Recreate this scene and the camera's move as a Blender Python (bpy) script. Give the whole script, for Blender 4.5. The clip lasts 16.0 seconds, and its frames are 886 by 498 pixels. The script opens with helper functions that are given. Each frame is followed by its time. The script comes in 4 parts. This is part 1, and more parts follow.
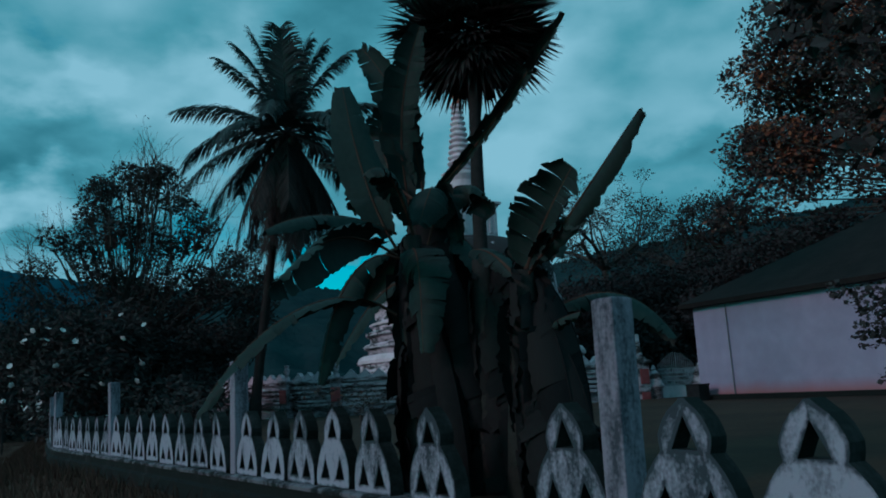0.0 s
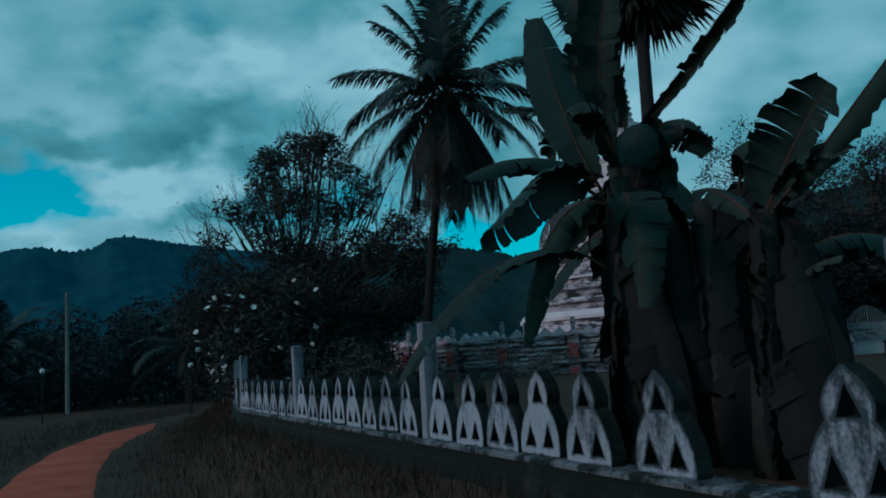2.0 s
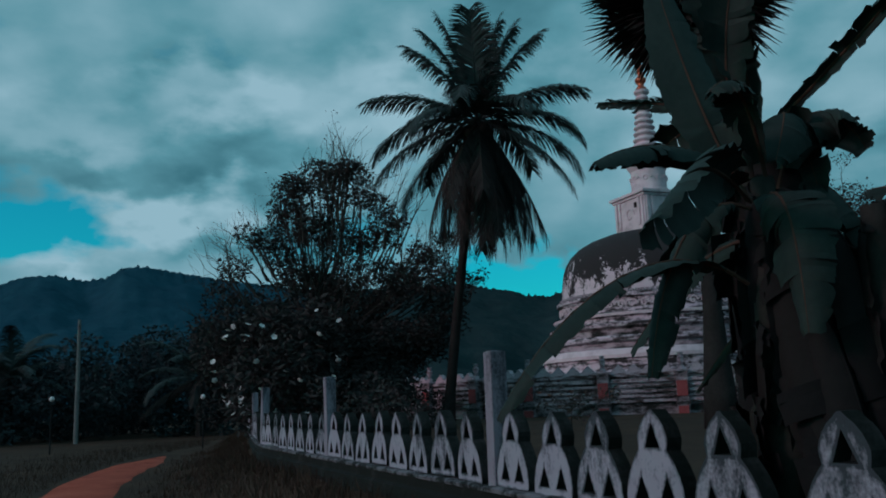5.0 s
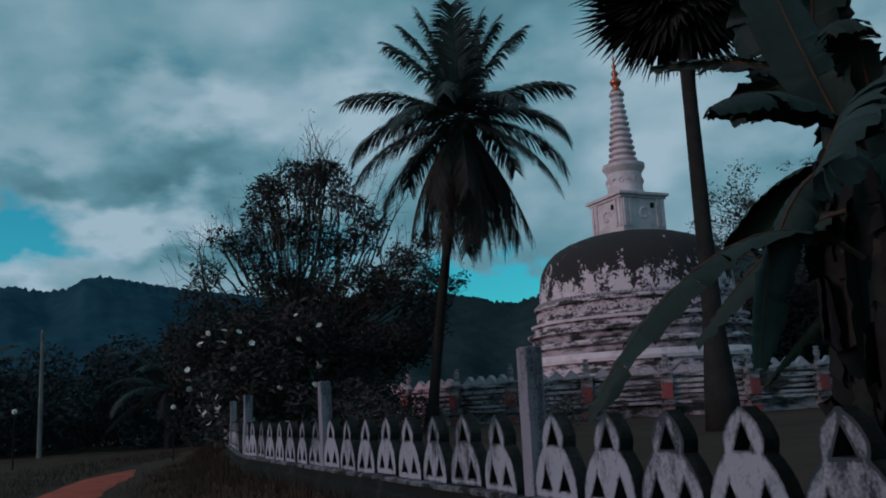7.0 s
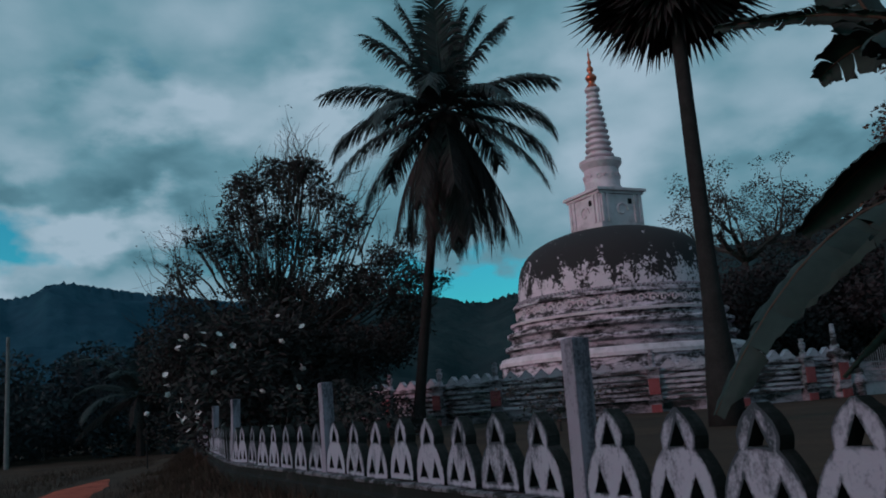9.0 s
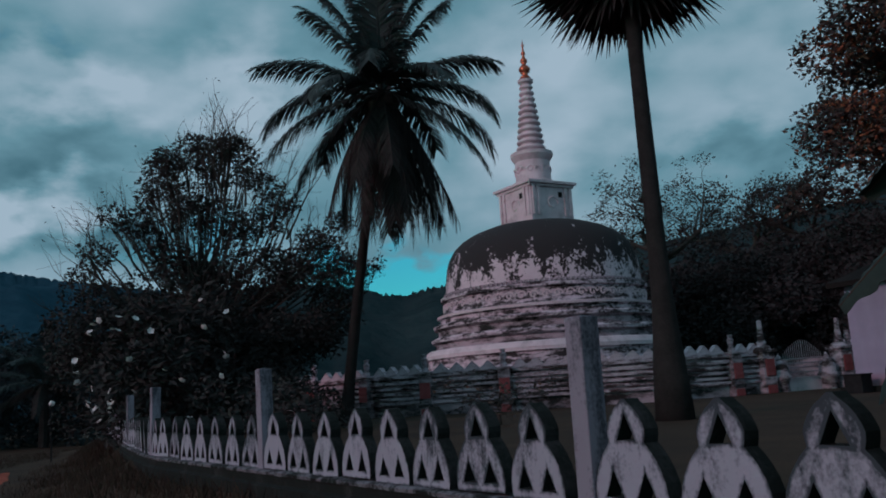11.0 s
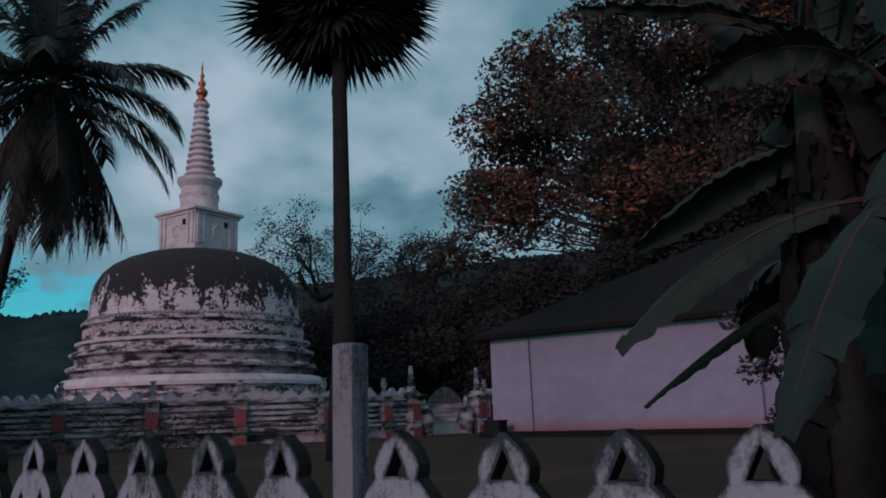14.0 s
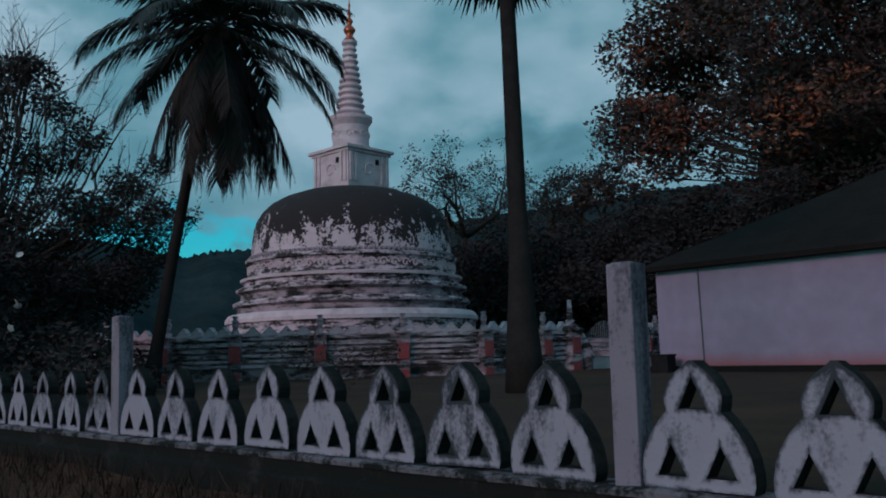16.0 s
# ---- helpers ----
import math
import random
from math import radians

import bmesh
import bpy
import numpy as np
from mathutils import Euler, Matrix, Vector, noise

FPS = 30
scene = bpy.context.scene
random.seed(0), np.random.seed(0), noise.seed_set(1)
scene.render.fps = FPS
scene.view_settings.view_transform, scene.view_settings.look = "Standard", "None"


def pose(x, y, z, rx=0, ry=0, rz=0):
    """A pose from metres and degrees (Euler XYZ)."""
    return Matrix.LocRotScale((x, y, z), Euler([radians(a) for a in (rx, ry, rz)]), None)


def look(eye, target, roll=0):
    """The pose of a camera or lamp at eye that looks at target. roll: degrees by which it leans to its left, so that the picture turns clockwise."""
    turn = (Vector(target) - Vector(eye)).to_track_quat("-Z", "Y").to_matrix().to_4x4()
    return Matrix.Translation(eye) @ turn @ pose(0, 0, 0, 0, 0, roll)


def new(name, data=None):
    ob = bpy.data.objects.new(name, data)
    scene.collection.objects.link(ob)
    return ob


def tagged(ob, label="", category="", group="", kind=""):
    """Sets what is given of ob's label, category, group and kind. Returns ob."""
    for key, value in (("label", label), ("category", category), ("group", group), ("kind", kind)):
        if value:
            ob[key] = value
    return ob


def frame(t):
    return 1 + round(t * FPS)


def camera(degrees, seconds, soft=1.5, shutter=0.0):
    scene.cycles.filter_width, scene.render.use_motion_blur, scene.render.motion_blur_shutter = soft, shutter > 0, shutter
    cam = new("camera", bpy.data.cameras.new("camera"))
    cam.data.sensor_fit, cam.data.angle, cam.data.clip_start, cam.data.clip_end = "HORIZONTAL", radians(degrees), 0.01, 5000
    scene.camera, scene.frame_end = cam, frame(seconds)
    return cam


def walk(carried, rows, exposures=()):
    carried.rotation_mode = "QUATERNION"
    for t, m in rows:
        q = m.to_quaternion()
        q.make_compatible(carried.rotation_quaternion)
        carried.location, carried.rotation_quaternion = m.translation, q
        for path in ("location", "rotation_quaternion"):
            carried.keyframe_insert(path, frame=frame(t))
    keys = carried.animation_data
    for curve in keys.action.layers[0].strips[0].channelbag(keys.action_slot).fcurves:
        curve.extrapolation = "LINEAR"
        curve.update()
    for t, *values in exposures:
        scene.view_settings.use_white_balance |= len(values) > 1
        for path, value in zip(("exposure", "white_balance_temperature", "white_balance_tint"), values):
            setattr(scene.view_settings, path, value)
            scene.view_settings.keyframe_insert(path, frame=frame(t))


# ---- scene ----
cam = camera(54.6, 16.0, soft=1.9)
PATH = [
    (0, (6.927, -2.435, 1.471), (5.281, -1.348, 1.799), -3.1),
    (0.5, (6.821, -2.455, 1.472), (5.121, -1.447, 1.777), -3.1),
    (1, (6.679, -2.468, 1.492), (4.928, -1.543, 1.773), -3.5),
    (1.5, (6.523, -2.465, 1.494), (4.729, -1.621, 1.758), -3.7),
    (2, (6.363, -2.46, 1.496), (4.538, -1.685, 1.755), -3.7),
    (2.5, (6.209, -2.469, 1.508), (4.365, -1.741, 1.769), -3.5),
    (3, (6.021, -2.47, 1.506), (4.168, -1.769, 1.78), -3.2),
    (3.5, (5.853, -2.491, 1.509), (4.003, -1.79, 1.802), -3.0),
    (4, (5.69, -2.497, 1.505), (3.849, -1.783, 1.821), -2.7),
    (4.5, (5.558, -2.509, 1.495), (3.727, -1.78, 1.832), -2.3),
    (7, (4.699, -2.654, 1.471), (2.911, -1.835, 1.832), -3.1),
    (7.5, (4.534, -2.718, 1.466), (2.753, -1.884, 1.827), -3.2),
    (8, (4.379, -2.762, 1.477), (2.605, -1.912, 1.837), -3.7),
    (10.5, (3.479, -2.825, 1.485), (1.775, -1.836, 1.828), -4.0),
    (11, (3.231, -2.762, 1.481), (1.561, -1.712, 1.812), -3.7),
    (11.5, (3.132, -2.793, 1.481), (1.516, -1.66, 1.806), -3.4),
    (12, (3.004, -2.86, 1.473), (1.465, -1.628, 1.806), -3.1),
    (12.5, (2.944, -2.98, 1.46), (1.492, -1.647, 1.802), -2.7),
    (13, (2.849, -3.015, 1.453), (1.487, -1.594, 1.809), -2.4),
    (13.5, (2.808, -3.074, 1.466), (1.57, -1.548, 1.836), -2.2),
    (14, (2.613, -3.015, 1.469), (1.508, -1.392, 1.85), -1.9),
    (14.5, (2.529, -3.135, 1.453), (1.566, -1.421, 1.822), -1.5),
    (15, (2.505, -3.258, 1.45), (1.567, -1.522, 1.774), -1.8),
    (15.5, (2.179, -3.129, 1.45), (1.084, -1.478, 1.725), -2.4),
    (16, (1.894, -3.062, 1.451), (0.525, -1.624, 1.695), -1.5),
]
walk(cam, [(t, look(eye, target, roll)) for t, eye, target, roll in PATH],
     exposures=[(0.0, 0.37, 5450, -4), (3.0, 0.34, 5800, 0), (4.5, 0.32, 6150, 8), (7.0, 0.32, 6800, 27), (10.5, 0.32, 6850, 31), (13.5, 0.34, 7100, 38), (14.5, 0.40, 6950, 34), (16.0, 0.34, 6500, 23)])

# ---- world, sun ----
world = bpy.data.worlds.new("evening_sky")
scene.world = world
world.use_nodes = True
wn, wl = world.node_tree.nodes, world.node_tree.links
wn.clear()


def wnode(kind, **kw):
    n = wn.new(kind)
    for k, v in kw.items():
        n.inputs[k].default_value = v
    return n


def wmath(op, a, b=None, clamp=False):
    n = wn.new("ShaderNodeMath")
    n.operation, n.use_clamp = op, clamp
    for i, v in enumerate((a, b)):
        if v is None:
            continue
        if isinstance(v, (int, float)):
            n.inputs[i].default_value = v
        else:
            wl.new(v, n.inputs[i])
    return n.outputs[0]


def wramp(fac, stops):
    n = wn.new("ShaderNodeValToRGB")
    e = n.color_ramp.elements
    e[0].position, e[0].color = stops[0][0], (*stops[0][1], 1)
    e[1].position, e[1].color = stops[-1][0], (*stops[-1][1], 1)
    for p, c in stops[1:-1]:
        e.new(p).color = (*c, 1)
    wl.new(fac, n.inputs[0])
    return n.outputs[0]


SUN_AZ, SUN_EL = radians(176), radians(20)      # clockwise from +y
coord = wn.new("ShaderNodeTexCoord")
sep = wn.new("ShaderNodeSeparateXYZ")
wl.new(coord.outputs["Generated"], sep.inputs[0])
bearing = wmath("MULTIPLY", wmath("ARCTAN2", wmath("MULTIPLY", sep.outputs[0], -1.0), sep.outputs[1]), 57.296)   # degrees left of +y
height = wmath("MULTIPLY", wmath("ARCSINE", sep.outputs[2]), 57.296)
flat = wn.new("ShaderNodeCombineXYZ")
wl.new(bearing, flat.inputs[0])
wl.new(wmath("MULTIPLY", height, 1.7), flat.inputs[1])
flat.inputs[2].default_value = 3.7
big = wnode("ShaderNodeTexNoise", Scale=0.06, Detail=6.0, Roughness=0.45)
wl.new(flat.outputs[0], big.inputs["Vector"])
small = wnode("ShaderNodeTexNoise", Scale=0.12, Detail=7.0, Roughness=0.42)
wl.new(flat.outputs[0], small.inputs["Vector"])
billow = wnode("ShaderNodeTexNoise", Scale=0.26, Detail=6.0, Roughness=0.46)
wl.new(flat.outputs[0], billow.inputs["Vector"])
bsep = wn.new("ShaderNodeSeparateColor")
wl.new(billow.outputs["Color"], bsep.inputs[0])
warp_b = wmath("ADD", bearing, wmath("MULTIPLY", wmath("SUBTRACT", bsep.outputs[0], 0.5), 13.0))
warp_h = wmath("ADD", height, wmath("MULTIPLY", wmath("SUBTRACT", bsep.outputs[1], 0.5), 7.5))


def bank(b0, h0, wide, tall, amount):
    """A soft cloud mass or gap at a bearing and height, with a billowed edge."""
    db = wmath("DIVIDE", wmath("SUBTRACT", warp_b, b0), wide)
    dh = wmath("DIVIDE", wmath("SUBTRACT", warp_h, h0), tall)
    r2 = wmath("ADD", wmath("MULTIPLY", db, db), wmath("MULTIPLY", dh, dh))
    return wmath("MULTIPLY", wmath("EXPONENT", wmath("MULTIPLY", r2, -1.0)), amount)


def total(terms, start):
    for term in terms:
        start = wmath("ADD", start, term)
    return start


lean = wmath("MULTIPLY", wmath("ADD", sep.outputs[1], wmath("MULTIPLY", sep.outputs[2], 3.0)), 0.18)   # denser overhead and to the north
# gaps of open sky: over the left ridge, low behind the palm, thin veils higher up
gaps = total([bank(94, 11.8, 4.2, 2.2, -0.62), bank(62, 7.9, 7.5, 1.5, -0.62), bank(97, 22.5, 4.5, 2.8, -0.30), bank(83.5, 23.2, 4.5, 1.6, -0.26), bank(70, 15.5, 2.2, 3.5, -0.26), bank(32, 21.5, 5, 4, -0.28), bank(73, 10.5, 3.5, 1.6, -0.22)],
             wmath("ADD", wmath("MULTIPLY", wmath("SUBTRACT", big.outputs[0], 0.5), 0.5), wmath("ADD", lean, 0.44)))
cover = wramp(gaps, [(0.16, (0, 0, 0)), (0.44, (1, 1, 1))])
# sunlit tops and grey undersides of the cumulus, pale veil behind the stupa
puffs = total([bank(85.5, 12.6, 5.0, 1.5, 0.21), bank(92.5, 9.6, 3.0, 1.2, 0.18), bank(82, 20.0, 7, 1.9, 0.16), bank(82.3, 15.6, 6, 2.1, -0.09), bank(81, 10.4, 5, 0.9, -0.11), bank(93, 17.3, 6, 2.0, 0.08), bank(91, 15.0, 4, 1.0, -0.08), bank(65, 21, 6, 3.5, -0.08), bank(71, 21.5, 3.0, 3.5, 0.13), bank(50, 18.5, 9, 5.5, 0.13), bank(38, 14.2, 5, 1.6, -0.09), bank(35, 18, 9, 4, 0.09), bank(53, 12, 6, 1.6, -0.05), bank(24, 15, 8, 6, 0.08)],
              wmath("ADD", wmath("MULTIPLY", wmath("SUBTRACT", small.outputs[0], 0.5), 0.42), 0.480))
cloud = wramp(puffs, [(0.36, (0.030, 0.115, 0.145)), (0.46, (0.078, 0.222, 0.265)), (0.62, (0.225, 0.375, 0.432))])
sky = wn.new("ShaderNodeTexSky")
sky.sky_type, sky.sun_disc = "NISHITA", False
sky.sun_elevation, sky.sun_rotation = SUN_EL, SUN_AZ
tint = wn.new("ShaderNodeMix")
tint.data_type, tint.blend_type = "RGBA", "MULTIPLY"
tint.inputs[0].default_value = 1.0
wl.new(sky.outputs[0], tint.inputs[6])
tint.inputs[7].default_value = (0.03, 0.80, 0.85, 1)
scale_c = wn.new("ShaderNodeMix")
scale_c.data_type, scale_c.blend_type = "RGBA", "MULTIPLY"
scale_c.inputs[0].default_value = 1.0
wl.new(cloud, scale_c.inputs[6])
scale_c.inputs[7].default_value = (10, 10, 10, 1)
mix = wn.new("ShaderNodeMix")
mix.data_type = "RGBA"
wl.new(cover, mix.inputs[0])
wl.new(tint.outputs[2], mix.inputs[6])
wl.new(scale_c.outputs[2], mix.inputs[7])
bg = wn.new("ShaderNodeBackground")
bg.inputs[1].default_value = 0.1
wl.new(mix.outputs[2], bg.inputs[0])
wout = wn.new("ShaderNodeOutputWorld")
wl.new(bg.outputs[0], wout.inputs[0])

sun = new("sun", bpy.data.lights.new("sun", "SUN"))
sun.data.energy, sun.data.angle, sun.data.color = 0.60, radians(14), (1.0, 0.65, 0.72)
sun.matrix_world = look((math.sin(SUN_AZ) * 50, math.cos(SUN_AZ) * 50, math.tan(SUN_EL) * 50), (0, 0, 0))


# ---- materials ----
def material(name, stops, rough=0.85, scale=4.0, fine=60.0, bump=0.3, metallic=0.0, per_piece=0.0, per_island=0.0, dist=0.02, spec=0.06):
    """Two scales of noise through a colour ramp, with fine relief."""
    m = bpy.data.materials.new(name)
    m.use_nodes = True
    nt = m.node_tree
    n, l = nt.nodes, nt.links
    b = n["Principled BSDF"]
    b.inputs["Roughness"].default_value, b.inputs["Metallic"].default_value = rough, metallic
    b.inputs["Specular IOR Level"].default_value = spec
    tc = n.new("ShaderNodeTexCoord")
    a = n.new("ShaderNodeTexNoise")
    a.inputs["Scale"].default_value, a.inputs["Detail"].default_value, a.inputs["Roughness"].default_value = scale, 6, 0.62
    f = n.new("ShaderNodeTexNoise")
    f.inputs["Scale"].default_value, f.inputs["Detail"].default_value = fine, 4
    l.new(tc.outputs["Object"], a.inputs["Vector"])
    l.new(tc.outputs["Object"], f.inputs["Vector"])
    if per_piece:
        info = n.new("ShaderNodeObjectInfo")
        add = n.new("ShaderNodeVectorMath")
        add.operation = "MULTIPLY_ADD"
        comb = n.new("ShaderNodeCombineXYZ")
        for i in range(3):
            l.new(info.outputs["Random"], comb.inputs[i])
        l.new(comb.outputs[0], add.inputs[0])
        add.inputs[1].default_value = (37, 53, 29)
        l.new(tc.outputs["Object"], add.inputs[2])
        l.new(add.outputs[0], a.inputs["Vector"])
    mixer = n.new("ShaderNodeMix")
    mixer.inputs[0].default_value = 0.28
    l.new(a.outputs[0], mixer.inputs[2])
    l.new(f.outputs[0], mixer.inputs[3])
    value = mixer.outputs[0]
    for amount, kind, out in ((per_piece, "ShaderNodeObjectInfo", "Random"), (per_island, "ShaderNodeNewGeometry", "Random Per Island")):
        if amount:
            src = n.new(kind)
            ma = n.new("ShaderNodeMath")
            ma.operation = "MULTIPLY_ADD"
            l.new(src.outputs[out], ma.inputs[0])
            ma.inputs[1].default_value = amount
            l.new(value, ma.inputs[2])
            sub = n.new("ShaderNodeMath")
            sub.operation = "SUBTRACT"
            l.new(ma.outputs[0], sub.inputs[0])
            sub.inputs[1].default_value = amount / 2
            value = sub.outputs[0]
    r = n.new("ShaderNodeValToRGB")
    e = r.color_ramp.elements
    e[0].position, e[0].color = stops[0][0], (*stops[0][1], 1)
    e[1].position, e[1].color = stops[-1][0], (*stops[-1][1], 1)
    for p, c in stops[1:-1]:
        e.new(p).color = (*c, 1)
    l.new(value, r.inputs[0])
    l.new(r.outputs[0], b.inputs["Base Color"])
    if bump:
        bp = n.new("ShaderNodeBump")
        bp.inputs["Strength"].default_value, bp.inputs["Distance"].default_value = bump, dist
        l.new(mixer.outputs[0], bp.inputs["Height"])
        l.new(bp.outputs[0], b.inputs["Normal"])
    return m


def weathered(name, clean, dirt, low, high, top=0.0, streak=(6, 6, 1.2), amount=0.5, rough=0.9, piece=False, soft=0.10, vary=0.0, foot=None, edge=0.0, grain=0.25, fine=45):
    """White plaster with black mould: streaks that run down, thicker where rain lies (towards the top height)."""
    m = bpy.data.materials.new(name)
    m.use_nodes = True
    nt = m.node_tree
    n, l = nt.nodes, nt.links
    b = n["Principled BSDF"]
    b.inputs["Roughness"].default_value, b.inputs["Specular IOR Level"].default_value = rough, 0.2
    tc = n.new("ShaderNodeTexCoord")
    mp = n.new("ShaderNodeMapping")
    mp.inputs["Scale"].default_value = streak
    l.new(tc.outputs["Object"], mp.inputs["Vector"])
    vec = mp.outputs[0]
    if piece:
        info = n.new("ShaderNodeObjectInfo")
        comb = n.new("ShaderNodeCombineXYZ")
        for i in range(3):
            l.new(info.outputs["Random"], comb.inputs[i])
        add = n.new("ShaderNodeVectorMath")
        add.operation = "MULTIPLY_ADD"
        l.new(comb.outputs[0], add.inputs[0])
        add.inputs[1].default_value = (37, 53, 29)
        l.new(vec, add.inputs[2])
        vec = add.outputs[0]
    a = n.new("ShaderNodeTexNoise")
    a.inputs["Scale"].default_value, a.inputs["Detail"].default_value, a.inputs["Roughness"].default_value = 1.0, 9, 0.66
    l.new(vec, a.inputs["Vector"])
    f = n.new("ShaderNodeTexNoise")
    f.inputs["Scale"].default_value, f.inputs["Detail"].default_value = fine, 5
    l.new(tc.outputs["Object"], f.inputs["Vector"])
    sep_z = n.new("ShaderNodeSeparateXYZ")
    l.new(tc.outputs["Object"], sep_z.inputs[0])
    rng = n.new("ShaderNodeMapRange")
    rng.inputs[1].default_value, rng.inputs[2].default_value = low, high
    rng.inputs[3].default_value, rng.inputs[4].default_value = 0.0, top
    l.new(sep_z.outputs[2], rng.inputs[0])

    def op(kind, p, q):
        x = n.new("ShaderNodeMath")
        x.operation = kind
        for i, v in enumerate((p, q)):
            if isinstance(v, (int, float)):
                x.inputs[i].default_value = v
            else:
                l.new(v, x.inputs[i])
        return x.outputs[0]
    level = op("ADD", op("ADD", a.outputs[0], op("MULTIPLY", op("SUBTRACT", f.outputs[0], 0.5), grain)), rng.outputs[0])
    if vary:
        level = op("ADD", level, op("MULTIPLY", op("SUBTRACT", info.outputs["Random"], 0.5), vary))
    if edge:
        # grime eats in from the worn edges
        worn = n.new("ShaderNodeAttribute")
        worn.attribute_name = "wear"
        level = op("ADD", level, op("MULTIPLY", worn.outputs["Fac"], edge))
    r = n.new("ShaderNodeMapRange")
    r.inputs[1].default_value, r.inputs[2].default_value = 1.0 - amount - soft, 1.0 - amount + soft
    l.new(level, r.inputs[0])
    tone = n.new("ShaderNodeTexNoise")
    tone.inputs["Scale"].default_value, tone.inputs["Detail"].default_value = 2.2, 5
    l.new(tc.outputs["Object"], tone.inputs["Vector"])
    base = n.new("ShaderNodeMix")
    base.data_type = "RGBA"
    l.new(tone.outputs[0], base.inputs[0])
    base.inputs[6].default_value = (*[c * 0.72 for c in clean], 1)
    base.inputs[7].default_value = (*[min(c * 1.15, 0.9) for c in clean], 1)
    mx = n.new("ShaderNodeMix")
    mx.data_type = "RGBA"
    l.new(r.outputs[0], mx.inputs[0])
    l.new(base.outputs[2], mx.inputs[6])
    mx.inputs[7].default_value = (*dirt, 1)
    colour = mx.outputs[2]
    if foot:
        # redder towards the foot, with a ragged upper edge
        foot_mask = n.new("ShaderNodeMapRange")
        foot_mask.inputs[1].default_value, foot_mask.inputs[2].default_value = 0.44, 0.10
        l.new(op("SUBTRACT", sep_z.outputs[2], op("MULTIPLY", a.outputs[0], 0.22)), foot_mask.inputs[0])
        fx = n.new("ShaderNodeMix")
        fx.data_type = "RGBA"
        l.new(foot_mask.outputs[0], fx.inputs[0])
        l.new(colour, fx.inputs[6])
        fx.inputs[7].default_value = (*foot, 1)
        colour = fx.outputs[2]
    l.new(colour, b.inputs["Base Color"])
    bp = n.new("ShaderNodeBump")
    bp.inputs["Strength"].default_value, bp.inputs["Distance"].default_value = 0.35, 0.015
    l.new(level, bp.inputs["Height"])
    l.new(bp.outputs[0], b.inputs["Normal"])
    return m


M_PANEL = weathered("weathered_white_concrete", (0.375, 0.36, 0.43), (0.046, 0.055, 0.066), 0.0, 0.5, top=0.17, streak=(11, 11, 5), amount=0.34, soft=0.13, vary=0.20, piece=True, edge=0.23, grain=0.34, fine=55)
M_POST = weathered("whitewashed_concrete", (0.285, 0.255, 0.31), (0.06, 0.062, 0.078), 0.0, 1.0, top=0.10, streak=(9, 9, 2), amount=0.42, piece=True, grain=0.3, fine=55)
M_COPING = weathered("lichened_concrete", (0.20, 0.19, 0.215), (0.016, 0.018, 0.018), 0, 1, top=0.0, streak=(5, 5, 5), amount=0.52, soft=0.06)
# moss, with the shade of panel sides and hole walls put into the colour
M_MOSS_SHADE = weathered("mossy_shaded_side", (0.046, 0.046, 0.048), (0.010, 0.013, 0.012), 0.0, 0.5, top=0.10, streak=(6, 6, 5), amount=0.56, piece=True, soft=0.15)
M_KERB = weathered("mossy_concrete", (0.045, 0.043, 0.042), (0.012, 0.013, 0.012), 0, 1, top=-0.1, streak=(3, 3, 3), amount=0.72)
M_DOME = weathered("mouldy_limewash", (0.75, 0.60, 0.66), (0.040, 0.034, 0.036), 4.3, 6.5, top=0.36, streak=(1.9, 1.9, 1.2), amount=0.34, soft=0.03, grain=0.55, fine=9)
M_MOULD = weathered("stained_limewash", (0.70, 0.57, 0.64), (0.05, 0.045, 0.047), 0, 5, top=0.03, streak=(1.3, 1.3, 6.0), amount=0.485, soft=0.07, grain=0.36, fine=7)
# mould stain, plus shade painted into the ring and terrace recesses
M_STAIN_SHADE = weathered("stain_and_shade_limewash", (0.50, 0.40, 0.45), (0.028, 0.028, 0.028), 0, 5, top=0.0, streak=(1.0, 1.0, 3.0), amount=0.49, soft=0.08)
M_SPIRE = weathered("limewash", (0.80, 0.635, 0.68), (0.30, 0.225, 0.25), 8, 17, top=0.0, streak=(2, 2, 2), amount=0.30, soft=0.2)
M_TERRACE = weathered("old_limewash", (0.62, 0.49, 0.55), (0.055, 0.038, 0.038), 0, 2, top=0.05, streak=(1.4, 1.4, 4), amount=0.455, soft=0.07)
M_WALL = weathered("hall_plaster", (0.36, 0.315, 0.435), (0.28, 0.235, 0.33), 0, 3, top=0.0, streak=(0.8, 0.8, 0.6), amount=0.33, soft=0.2, foot=(0.36, 0.14, 0.15))
M_RED = material("red_painted_plaster", [(0.3, (0.26, 0.055, 0.058)), (0.7, (0.44, 0.115, 0.12))], scale=6)
M_GOLD = material("gilt_metal", [(0.3, (0.48, 0.09, 0.06)), (0.7, (0.66, 0.20, 0.11))], rough=0.35, metallic=0.7, scale=8)
M_SOIL = material("compound_soil", [(0.30, (0.038, 0.024, 0.020)), (0.5, (0.058, 0.036, 0.027)), (0.7, (0.090, 0.052, 0.036))], scale=0.6, fine=18, bump=0.6, dist=0.05)
M_ROAD = material("red_earth", [(0.34, (0.15, 0.034, 0.026)), (0.42, (0.40, 0.078, 0.050)), (0.55, (0.48, 0.098, 0.062)), (0.7, (0.56, 0.135, 0.085))], scale=0.9, fine=22, bump=0.5, dist=0.04)
M_GRASS = material("dry_grass", [(0.3, (0.032, 0.022, 0.019)), (0.5, (0.050, 0.034, 0.027)), (0.75, (0.078, 0.050, 0.037))], scale=3, per_island=0.4, bump=0)
